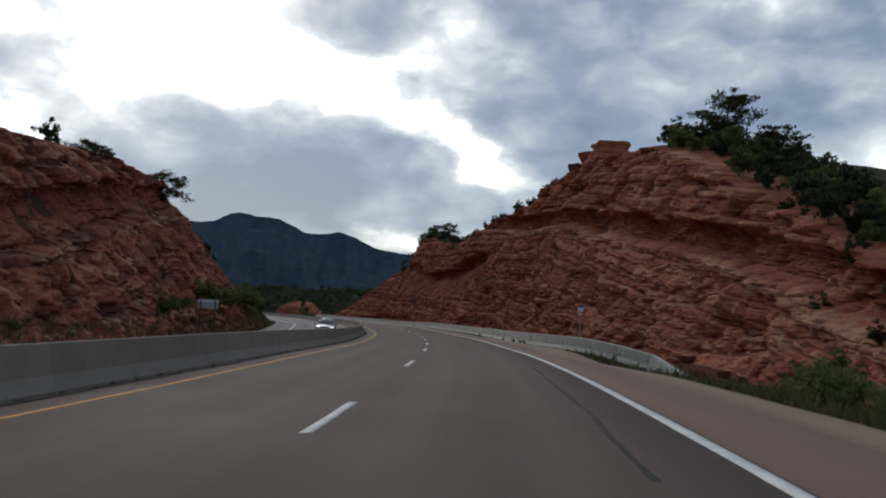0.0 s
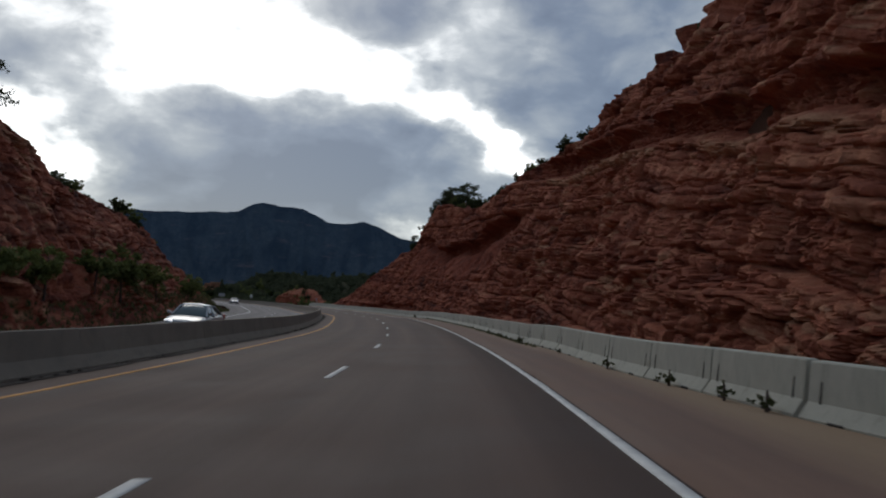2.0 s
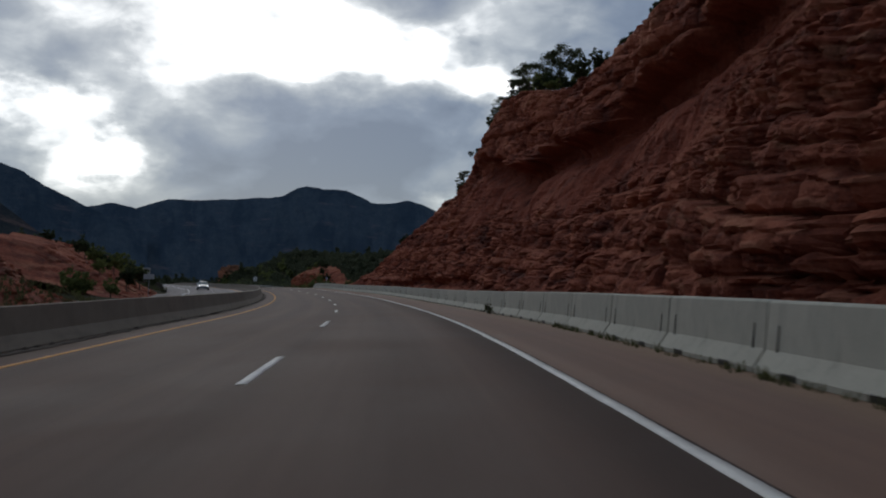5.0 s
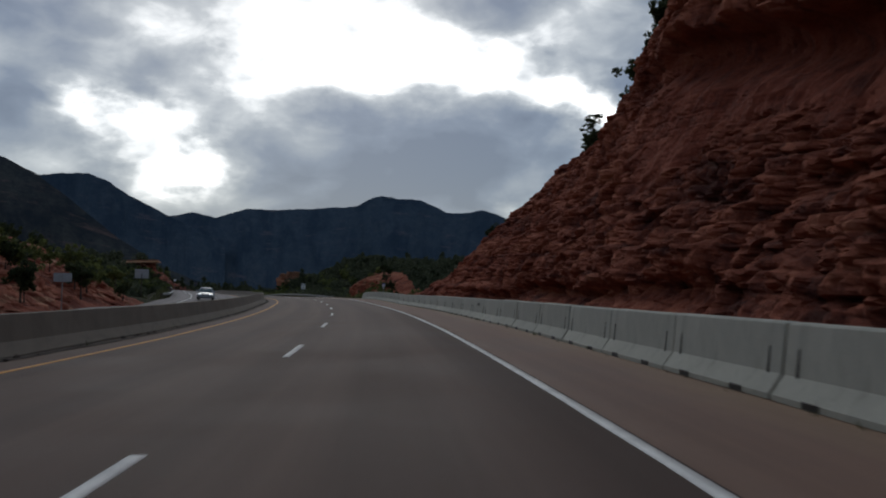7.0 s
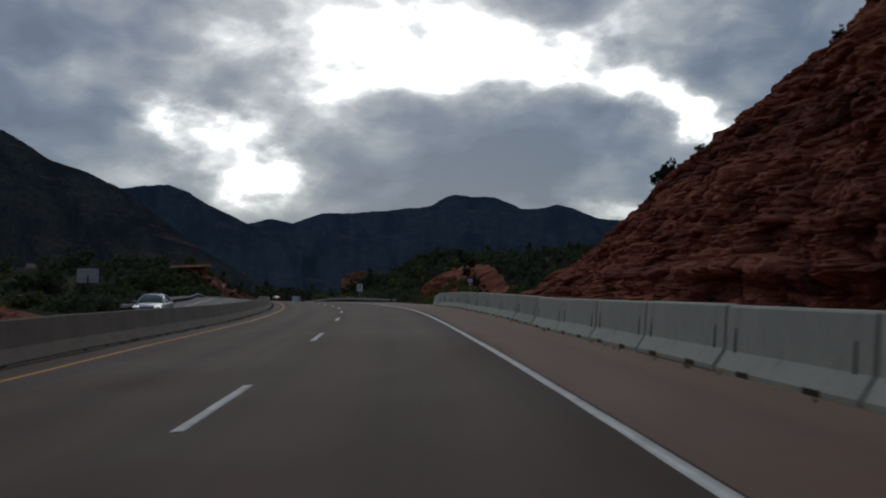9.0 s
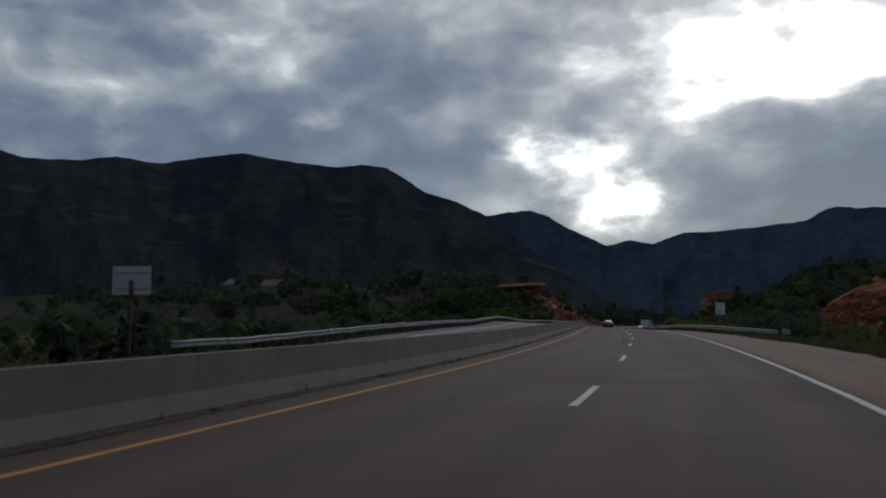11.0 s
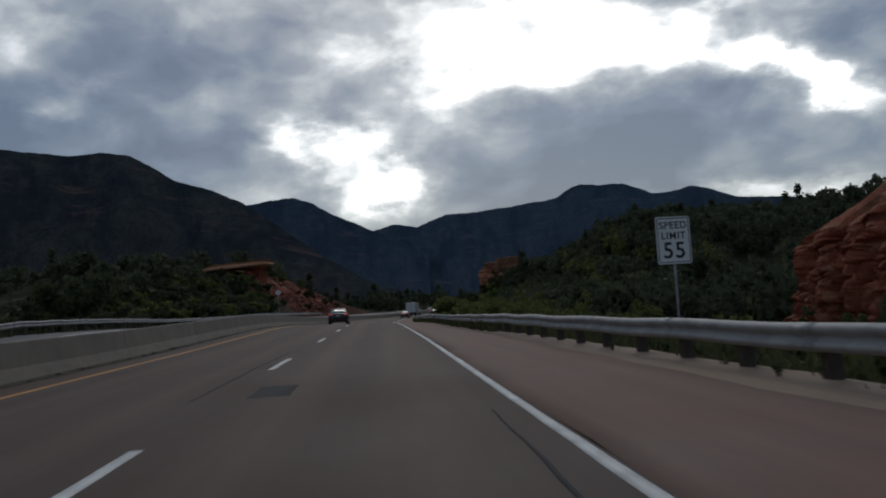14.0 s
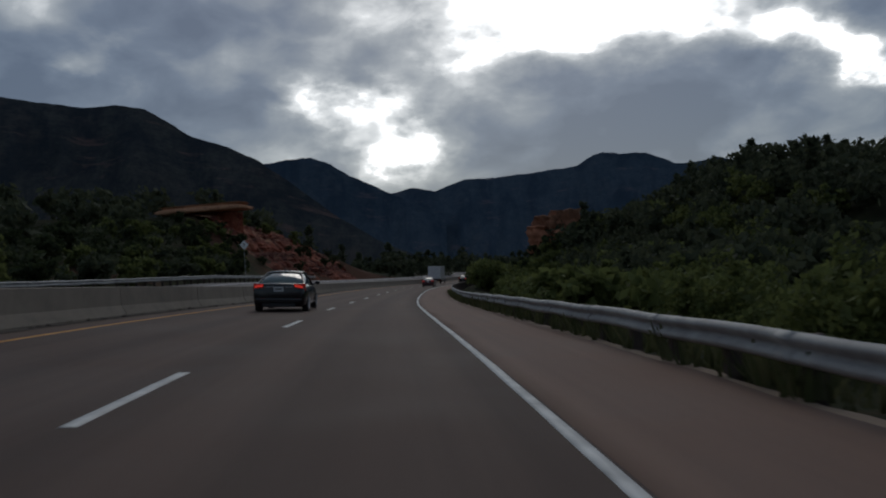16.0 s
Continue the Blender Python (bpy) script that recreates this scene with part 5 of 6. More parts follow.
def slot_mesh():
    bm = bmesh.new()
    box(bm, -0.304, -0.24, -0.16, 0.16, 0.0, 0.07)
    soften(bm, 0.006, 1)
    me = bpy.data.meshes.new("drain_slot")
    bm.to_mesh(me)
    bm.free()
    me.materials.append(SIGN_BLACK)
    return me


def pocket_mesh():
    """Narrow upright strip near a joint, on the traffic face; its dark colour stands in for a shaded recess."""
    bm = bmesh.new()
    for v in box(bm, -0.170, -0.10, -0.022, 0.022, 0.20, 0.52):
        if v.co.z > 0.4:
            v.co.x += 0.044
            v.co.y *= 0.6
    me = bpy.data.meshes.new("pocket")
    bm.to_mesh(me)
    bm.free()
    me.materials.append(POCKET_DARK)
    return me


def flare(s):
    return float(np.interp(s, [18, 22, 25.5, 27, 31, 33.7, 38, 48, 60, 150, 232], [12.3, 11.2, 10.3, 9.5, 8.5, 7.6, 6.9, 6.2, 5.88, 5.86, 6.0]))


def run_pose(s):
    """Pose of one segment of the right-hand run, pitched and turned along its line."""
    tail, tip = on_road(s - 1.4, flare(s - 1.4)), on_road(s + 1.4, flare(s + 1.4))
    ahead = (tip - tail).normalized()
    side = ahead.cross(frame_at(s, flare(s)).to_3x3() @ Vector((0, 0, 1))).normalized()
    return Matrix.Translation((tail + tip) / 2) @ Matrix((side, ahead, side.cross(ahead))).transposed().to_4x4()




def build_barriers():
    pale, dull, slot = barrier_mesh(3.015, 0.77, CONCRETE_PALE), barrier_mesh(9.15, 0.86, CONCRETE_DULL, 0.32), slot_mesh()
    pocket = pocket_mesh()
    clods = []
    for k in range(3):
        bm = bmesh.new()
        bmesh.ops.create_icosphere(bm, subdivisions=1, radius=0.09)
        for v in bm.verts:
            v.co = v.co * (1 + 0.5 * noise.noise(v.co * 20 + Vector((k * 7, 0, 0))))
            v.co.z *= 0.55
        me = bpy.data.meshes.new("clod")
        bm.to_mesh(me)
        bm.free()
        me.materials.append(FOOT_DIRT)
        clods.append(me)
    rnd = random.Random(3)
    s = 22.3
    while s < 226.5:
        s += 3.05 * (0.93 if s < 36 else 1.0)
        ob = thing("concrete_barrier", "pale stained concrete jersey barrier below the rock cut", "barrier", group="barriers below the rock cut")
        ob.matrix_world = run_pose(s) @ Matrix.Translation((0, 0, rnd.uniform(-0.02, 0.0))) @ Matrix.Rotation(rnd.uniform(-0.004, 0.004), 4, "Z")
        part("barrier_body", pale, ob)
        for y in (-1.24, 1.24):
            part("pocket", pocket, ob, "dark narrow pocket beside the joint").location = (0, y, 0)
        if s > 26:
            for y in (-0.75, 0.75):
                part("drain_slot", slot, ob, "dark drain slot at the foot").location = (0, y, 0)
    s = -70.0
    while s < 560:
        s += 9.15
        ob = thing("median_barrier", "dull brown-grey concrete median barrier between the carriageways", "barrier", group="median barriers")
        tail, tip = on_road(s - 4.575, -5.55), on_road(s + 4.575, -5.55)
        ahead = (tip - tail).normalized()
        across = ahead.cross(frame_at(s, -5.55).to_3x3() @ Vector((0, 0, 1))).normalized()
        ob.matrix_world = Matrix.Translation((tail + tip) / 2 + Vector((0, 0, rnd.uniform(-0.008, 0.0)))) @ Matrix((across, ahead, across.cross(ahead))).transposed().to_4x4()
        part("barrier_body", dull, ob)
        for k in range(9):
            y = rnd.uniform(-4.4, 4.4)
            clod = part("clod", clods[k % 3], ob, "dark clod of dirt")
            clod.matrix_local = Matrix.Translation((0.36 + rnd.uniform(0, 0.12), y, 0.03)) @ Matrix.Rotation(rnd.uniform(0, 6), 4, "Z") @ Matrix.Scale(rnd.uniform(0.35, 1.0), 4)
    # faint stencilled marks on one length of the right-hand run
    marked = min((o for o in bpy.data.objects if o.name.startswith("concrete_barrier")), key=lambda o: (o.matrix_world.translation - on_road(168.5, 5.86)).length)
    for k in range(5):
        bm = bmesh.new()
        for v in box(bm, -0.006, 0.006, -0.035, 0.035, -0.05, 0.05):
            v.co.x += v.co.z * 0.16
        part("stencil_bar", bm, marked, "faded dark stencilled bar", STENCIL).location = (-0.121, -0.25 + 0.11 * k, 0.56)
    # sloping end piece of the right-hand run
    for s0, sgn in ((22.3, -1), (230.4, 1)):
        bm = bmesh.new()
        for v in box(bm, -0.28, 0.28, -1.5, 1.5, 0, 0.77):
            if v.co.z > 0.1:
                v.co.x *= 0.35
                if v.co.y * sgn > 0:
                    v.co.z = 0.22 if sgn < 0 else 0.6
        soften(bm, 0.03, 2)
        ob = thing("barrier_end", "sloping concrete end piece of the barrier run", "barrier", run_pose(s0))
        part("barrier_body", bm, ob, "", CONCRETE_PALE)


W_BEAM = [(0.0, 0.0), (0.035, 0.018), (0.08, 0.045), (0.08, 0.085), (0.03, 0.125), (0.0, 0.155), (0.03, 0.185), (0.08, 0.225), (0.08, 0.265), (0.035, 0.292), (0.0, 0.31)]


def guardrail(s0, s1, u_of, side, label, low, post_step=1.9, block=0.2):
    """A W-beam on timber posts; side is the side of its traffic face."""
    rail = thing("guardrail", label, "guardrail", group="guardrails")
    s = np.arange(s0, s1 + 0.95, 0.95)
    rows = []
    for q in s:
        u = float(u_of(q))
        x, y = plan(q, u)
        h = float(heading(q))
        nx, ny = math.cos(h) * side, math.sin(h) * side
        z = float(road_top(q, u)) + low + 0.012 * math.sin(q * 1.3)
        rows.append([(float(x) + nx * a, float(y) + ny * a, z + b) for a, b in W_BEAM])
    n = len(W_BEAM)
    me = grid_mesh("beam", np.array(rows).reshape(-1, 3), len(rows), n, STEEL)
    ob = part("beam", me, rail, "galvanised W-shaped steel beam")
    solid = ob.modifiers.new("thick", "SOLIDIFY")
    solid.thickness, solid.offset = 0.006, 0
    bm = bmesh.new()
    box(bm, -0.09, 0.09, -0.075, 0.075, -0.7, low + 0.27)
    soften(bm, 0.008, 1)
    post = bpy.data.meshes.new("post")
    bm.to_mesh(post)
    bm.free()
    post.materials.append(TIMBER)
    bm = bmesh.new()
    box(bm, -0.1, 0.1, -0.07, 0.07, low + 0.0, low + 0.28)
    soften(bm, 0.008, 1)
    blk = bpy.data.meshes.new("offset_block")
    bm.to_mesh(blk)
    bm.free()
    blk.materials.append(TIMBER)
    # lapped ends of the beam lengths, with their bolts
    i = 4
    while i < min(len(rows) - 1, 110):
        a, b = np.array(rows[i]), np.array(rows[i + 1])
        h = float(heading(s[i]))
        off = np.array([math.cos(h) * side * 0.007, math.sin(h) * side * 0.007, 0.0])
        lap = grid_mesh("splice", np.array([a + (b - a) * f + off for f in (0.0, 0.17, 0.34)]).reshape(-1, 3), 3, n, STEEL)
        ob = part("splice", lap, rail, "lapped end of a beam length")
        solid = ob.modifiers.new("thick", "SOLIDIFY")
        solid.thickness, solid.offset = 0.006, 0
        bm = bmesh.new()
        for f in (0.08, 0.26):
            for k in (2, 7):
                c = (a[k] + a[k + 1]) / 2 + (b[k] - a[k]) * f + off
                bmesh.ops.create_icosphere(bm, subdivisions=1, radius=0.017, matrix=Matrix.Translation(Vector(c)))
        part("bolts", bm, rail, "", SIGN_BACK)
        i += 4
    q = s0 + 0.3
    while q < s1:
        u = float(u_of(q))
        for mesh, name, off in ((post, "post", -0.30), (blk, "offset_block", -0.105)):
            p = part(name, mesh, rail)
            p.matrix_world = frame_at(q, u + side * off, 0.0, 0.0, True)
        q += post_step
    return rail


def build_rails():
    guardrail(287, 500, lambda s: np.interp(s, [287, 292, 300, 312, 330, 360, 400, 500], [10.2, 8.4, 6.9, 6.35, 6.05, 6.1, 6.4, 6.6]), -1, "galvanised steel guardrail on dark timber posts beside the shoulder", 0.30)
    guardrail(255, 470, lambda s: np.interp(s, [255, 261, 470], [-17.9, -17.2, -17.0]), 1, "galvanised steel guardrail beyond the opposite carriageway", 0.45)
    # bent end plates
    for s, u in ((286.4, 10.6),):
        bm = bmesh.new()
        box(bm, -0.12, 0.12, -0.35, 0.35, 0.36, 0.72)
        soften(bm, 0.05, 3)
        ob = thing("rail_terminal", "grey steel end terminal of the guardrail", "guardrail", frame_at(s, u, 0, 0.35, True))
        part("plate", bm, ob, "", STEEL)
        bm = bmesh.new()
        box(bm, 0.0, 0.16, -0.08, 0.08, -0.4, 0.7)
        part("post", bm, ob, "", TIMBER)


# ---- signs ----
def panel(bm_w, bm_h, depth=0.012, corner=0.05):
    bm = bmesh.new()
    n = 6
    pts = []
    for cx, cz, a0 in ((bm_w / 2 - corner, bm_h / 2 - corner, 0), (-bm_w / 2 + corner, bm_h / 2 - corner, 90), (-bm_w / 2 + corner, -bm_h / 2 + corner, 180), (bm_w / 2 - corner, -bm_h / 2 + corner, 270)):
        for i in range(n + 1):
            a = radians(a0 + 90 * i / n)
            pts.append((cx + corner * math.cos(a), cz + corner * math.sin(a)))
    front = [bm.verts.new((x, -depth / 2, z)) for x, z in pts]
    rear = [bm.verts.new((x, depth / 2, z)) for x, z in pts]
    bm.faces.new(front)
    bm.faces.new(rear[::-1])
    for i in range(len(pts)):
        j = (i + 1) % len(pts)
        bm.faces.new((front[j], front[i], rear[i], rear[j]))
    bmesh.ops.recalc_face_normals(bm, faces=bm.faces)
    return bm


def lettering(text, size, parent, x, z, y, mat, name="lettering"):
    curve = bpy.data.curves.new(name, "FONT")
    curve.body, curve.size, curve.align_x, curve.align_y, curve.extrude = text, size, "CENTER", "CENTER", 0.002
    curve.offset, curve.space_character = size * 0.014, 1.12
    tmp = bpy.data.objects.new(name, curve)
    me = bpy.data.meshes.new_from_object(tmp)
    bpy.data.objects.remove(tmp)
    me.materials.clear()
    me.materials.append(mat)
    ob = part(name, me, parent, "black lettering " + text)
    ob.matrix_local = Matrix.Translation((x, y, z)) @ Matrix.Rotation(radians(90), 4, "X")
    return ob


def post_mesh(parent, top, y=0.04, x=0.0, depth=1.2):
    bm = bmesh.new()
    box(bm, x - 0.03, x + 0.03, y - 0.02, y + 0.02, -depth, top)
    soften(bm, 0.006, 1)
    return part("post", bm, parent, "galvanised steel post", STEEL)


def build_signs():
    # speed limit
    sg = thing("speed_limit_sign", "white rectangular speed limit sign reading 55 on a steel post", "road sign", frame_at(314.2, 9.8, 0.17, 0.06, True) @ Matrix.Rotation(radians(1.2), 4, "Y"))
    ob = part("panel", panel(0.92, 1.22), sg, "white reflective sheet", SIGN_WHITE)
    ob.location = (0, 0, 2.38)
    edging = bmesh.new()
    for x0, x1, z0, z1 in ((-0.43, 0.43, 0.555, 0.575), (-0.43, 0.43, -0.575, -0.555), (-0.43, -0.41, -0.575, 0.575), (0.41, 0.43, -0.575, 0.575)):
        box(edging, x0, x1, -0.012, -0.007, z0, z1)
    fr = part("border", edging, sg, "thin black border", SIGN_BLACK)
    fr.location = (0, 0, 2.38)
    lettering("SPEED", 0.255, sg, 0, 2.38 + 0.38, -0.009, SIGN_BLACK)
    lettering("LIMIT", 0.255, sg, 0, 2.38 + 0.11, -0.009, SIGN_BLACK)
    lettering("55", 0.58, sg, 0, 2.38 - 0.28, -0.009, SIGN_BLACK)
    post_mesh(sg, 2.9)
    # small blue and white sign by the rock cut
    for s, u, base, wide in ((34.7, 9.3, 2.45, 0.33), (242.5, 10.2, 2.05, 0.36)):
        sg = thing("marker_sign", "small white sign with a blue top panel on a steel post", "road sign", frame_at(s, u, 0.0, 0.0, True))
        part("panel", panel(wide, wide * 0.72, corner=0.02), sg, "white sheet", SIGN_WHITE).location = (0, 0, base)
        part("panel", panel(wide, wide * 0.40, corner=0.02), sg, "blue sheet", SIGN_BLUE).location = (0, 0, base + wide * 0.59)
        bm = bmesh.new()
        for k in range(5):
            cyl(bm, 0.022, 0.022, (-0.1 + 0.05 * k, -0.013, 0.02 * (k % 2)), (-0.1 + 0.05 * k, -0.007, 0.02 * (k % 2)), 10)
        box(bm, -0.12, 0.12, -0.012, -0.008, -0.07, -0.045)
        part("emblem", bm, sg, "blue emblem", SIGN_BLUE).location = (0, 0, base)
        part("panel", panel(wide * 0.62, wide * 0.30, corner=0.02), sg, "small white plate", SIGN_WHITE).location = (0, 0, base - wide * 0.82)
        post_mesh(sg, base + wide * 0.7)
    # backs of signs for the other carriageway
    sg = thing("road_sign_back", "aluminium back of a large road sign on one post", "road sign", frame_at(256.5, -20.8, 0.0, 0.1, True))
    part("panel", panel(1.78, 1.24, corner=0.06), sg, "dull aluminium sheet", SIGN_BACK).location = (0, 0.05, 3.30)
    for z in (2.95, 3.65):
        bm = bmesh.new()
        box(bm, -0.8, 0.8, 0.0, 0.04, z - 0.035, z + 0.035)
        part("stiffener", bm, sg, "", STEEL)
    bm = bmesh.new()
    box(bm, -0.06, 0.06, -0.06, 0.04, -1.5, 3.3)
    part("post", bm, sg, "timber post", TIMBER)
    sg = thing("road_sign_back", "long low back of a striped road sign on two posts", "road sign", frame_at(54.3, -18.1, 0.0, 0.05, True))
    part("panel", panel(1.7, 0.75, corner=0.05), sg, "dull aluminium sheet", SIGN_BACK).location = (0, 0.05, 2.6)
    for z in (2.42, 2.6, 2.80):
        bm = bmesh.new()
        box(bm, -0.82, 0.82, 0.0, 0.04, z - 0.035, z + 0.035)
        part("stiffener", bm, sg, "pale metal rail", SIGN_WHITE if z > 2.7 else STEEL)
    for x in (-0.6, 0.6):
        bm = bmesh.new()
        box(bm, x - 0.05, x + 0.05, -0.03, 0.05, -1.0, 2.9)
        part("post", bm, sg, "", TIMBER)
    sg = thing("road_sign_back", "small aluminium sign back at the bend", "road sign", frame_at(196, -18.2, 0.0, 0.0, True))
    part("panel", panel(1.2, 0.6, corner=0.05), sg, "dull aluminium sheet", SIGN_BACK).location = (0, 0.05, 2.2)
    post_mesh(sg, 2.4, 0.0)
    sg = thing("diamond_sign", "pale diamond warning sign on a post beyond the guardrail", "road sign", frame_at(435.3, -17.6, 0.0, 0.1, True))
    ob = part("panel", panel(0.76, 0.76), sg, "pale sheet", SIGN_WHITE)
    ob.matrix_local = Matrix.Translation((0, 0, 4.35)) @ Matrix.Rotation(radians(45), 4, "Y")
    bm = bmesh.new()
    box(bm, -0.03, 0.03, -0.013, -0.008, -0.22, 0.2)
    box(bm, -0.14, 0.14, -0.013, -0.008, 0.0, 0.05)
    part("symbol", bm, sg, "dark symbol bars", SIGN_BLACK).location = (0, 0, 4.35)
    post_mesh(sg, 4.7)


# ---- boulders and ledges ----
def boulder_mesh(seed, sx, sy, sz, cuts=4, rough=0.14, pale=0.0):
    bm = bmesh.new()
    bmesh.ops.create_cube(bm, size=1)
    bmesh.ops.subdivide_edges(bm, edges=list(bm.edges), cuts=cuts, use_grid_fill=True)
    for v in bm.verts:
        c = v.co.copy()
        r = noise.fractal(Vector((c.x * sx, c.y * sy, c.z * sz)) * 0.55 + Vector((seed, 0, 0)), 1.0, 2.0, 3)
        step_ = 0.06 * round(3 * noise.noise(Vector((seed, 0, c.z * sz * 1.6))))
        k = 1 + rough * r + step_
        v.co = Vector((c.x * sx * k, c.y * sy * k, c.z * sz * (1 + 0.4 * rough * r)))
    me = bpy.data.meshes.new("boulder")
    bm.to_mesh(me)
    bm.free()
    me.materials.append(ROCK)
    for key in ("bed", "pale", "tint", "soil"):
        value = {"pale": pale, "tint": 0.55 + 0.4 * math.sin(seed), "soil": 0.0}
        me.attributes.new(key, "FLOAT", "POINT").data.foreach_set("value", [v.co.z * 1.3 if key == "bed" else value[key] for v in me.vertices])
    return me


def build_boulders():
    for s, back, size, turn, seed in ((87.5, 2.2, (4.0, 2.8, 2.2), 0.3, 3), (82.5, 2.6, (4.0, 3.0, 2.3), 0.0, 8), (92.0, 1.6, (2.2, 1.8, 1.3), 0.6, 5)):
        u, z = crest_spot("rock_cut_right", s, back)
        x, y = plan(s, u)
        ob = new("cap_rock", boulder_mesh(seed, *size, 6, 0.22))
        ob.matrix_world = Matrix.Translation((float(x), float(y), z + size[2] * 0.34)) @ Matrix.Rotation(float(heading(s)) + turn, 4, "Z")
        tagged(ob, "dark red block of cap rock on the hill crest", "rock", group="cap rocks")
    rnd = random.Random(9)
    shapes = [boulder_mesh(20 + i, 1.0, 0.8, 0.6, 3, 0.25) for i in range(5)]
    for i in range(120):
        if i < 50:
            s, u, k = rnd.uniform(-6, 46), rnd.uniform(11.5, 16.5), rnd.uniform(0.25, 0.9)
        elif i < 85:
            s, u = rnd.uniform(60, 250), 0
            u, k = float(right_toe(s)) - rnd.uniform(0.2, 1.8), rnd.uniform(0.2, 0.7)
        else:
            s, u, k = rnd.uniform(20, 170), -rnd.uniform(18.2, 19.6), rnd.uniform(0.2, 0.6)
        ob = new("boulder", shapes[i % 5])
        x, y = plan(s, u)
        ob.matrix_world = Matrix.Translation((float(x), float(y), float(max(road_top(s, u) - 0.1, land(s, u) - 2.5 if abs(u) > 16 and u > 0 else -99)) + 0.1 * k)) @ Matrix.Rotation(rnd.uniform(0, 6), 4, "Z") @ Matrix.Rotation(rnd.uniform(-0.3, 0.3), 4, "X") @ Matrix.Scale(k, 4)
        tagged(ob, "loose reddish boulder at the foot of the rock cut", "rock", group="fallen boulders")
    def seat(s, u, z, turn):
        x, y = plan(s, u)
        return Matrix.Translation((float(x), float(y), z)) @ Matrix.Rotation(float(heading(s)) + turn, 4, "Z")
    ob = new("ledge_rock", boulder_mesh(40, 13.0, 5.0, 1.1, 7, 0.14, 1.0))
    ob.matrix_world = seat(466.5, -33.5, 13.1, 0.1) @ Matrix.Rotation(-0.04, 4, "Y")
    tagged(ob, "long flat pale ledge of rock jutting from the far slope", "rock")
    ob = new("ledge_rock", boulder_mesh(47, 9.0, 5.0, 6.0, 7, 0.35))
    ob.matrix_world = seat(469.5, -33.0, 9.6, 0.1)
    tagged(ob, "dark rock base under the jutting ledge", "rock")
    for s, u, z, size, seed in ((486.5, 21.4, 7.4, (4.4, 4.0, 5.0), 55), (485.0, 19.4, 6.0, (3.0, 3.4, 4.4), 58), (487.5, 24.0, 8.4, (4.0, 4.0, 5.0), 61), (484.5, 22.6, 5.6, (4.0, 3.0, 3.4), 64)):
        ob = new("rock_knob", boulder_mesh(seed, *size, 8, 0.42, 0.4))
        ob.matrix_world = seat(s, u, z, seed * 0.7)
        tagged(ob, "orange red rock knob among the trees", "rock", group="rock knobs")


# ---- vehicles ----
def paint(name, colour, metal=0.4, rough=0.28, coat=0.6):
    mat, nt, b = material(name)
    v = coords(nt)
    f = noise_tex(nt, v, 3.0, 4.0)
    c = ramp(nt, f, [(0.3, tuple(x * 0.85 for x in colour)), (0.7, tuple(x * 1.15 for x in colour))])
    nt.links.new(c, b.inputs["Base Color"])
    b.inputs["Metallic"].default_value, b.inputs["Roughness"].default_value, b.inputs["Coat Weight"].default_value = metal, rough, coat
    b.inputs["Coat Roughness"].default_value = 0.08
    return mat


# tinted glass; the teal lift in its base colour stands in for reflected sky
GLASS = simple("tinted_car_glass", (0.085, 0.120, 0.115), 0.10, 0.0, vary=0.1, coat=1.0)
TYRE = simple("tyre_rubber", (0.018, 0.018, 0.018), 0.85, vary=0.3)
ALLOY = simple("wheel_alloy", (0.42, 0.43, 0.44), 0.35, 0.85)
CHROME = simple("chrome_trim", (0.62, 0.63, 0.64), 0.15, 1.0, vary=0.05)
PLASTIC = simple("black_plastic", (0.015, 0.015, 0.016), 0.6)
TAIL_RED = simple("tail_lamp_red", (0.42, 0.015, 0.012), 0.15, vary=0.15, coat=0.4)
LAMP_CLEAR = simple("headlamp_clear", (0.6, 0.62, 0.64), 0.1, 0.3, vary=0.1)
PLATE = simple("plate_pale", (0.55, 0.57, 0.56), 0.5, vary=0.15)


def lit(name, colour, strength):
    mat, nt, b = material(name)
    b.inputs["Base Color"].default_value = (*colour, 1)
    b.inputs["Emission Color"].default_value = (*colour, 1)
    b.inputs["Emission Strength"].default_value = strength
    return mat


BRAKE_LIT = lit("brake_lamp_lit", (0.9, 0.05, 0.03), 0.55)
HEAD_LIT = lit("headlamp_lit", (0.95, 0.97, 1.0), 1.2)


def loft(rings, cap=True):
    bm = bmesh.new()
    rows = [[bm.verts.new(p) for p in r] for r in rings]
    n = len(rows[0])
    for a, b in zip(rows, rows[1:]):
        for i in range(n):
            bm.faces.new((a[i], a[(i + 1) % n], b[(i + 1) % n], b[i]))
    if cap:
        bm.faces.new(rows[0][::-1])
        bm.faces.new(rows[-1])
    bmesh.ops.recalc_face_normals(bm, faces=bm.faces)
    for f in bm.faces:
        f.smooth = True
    return bm


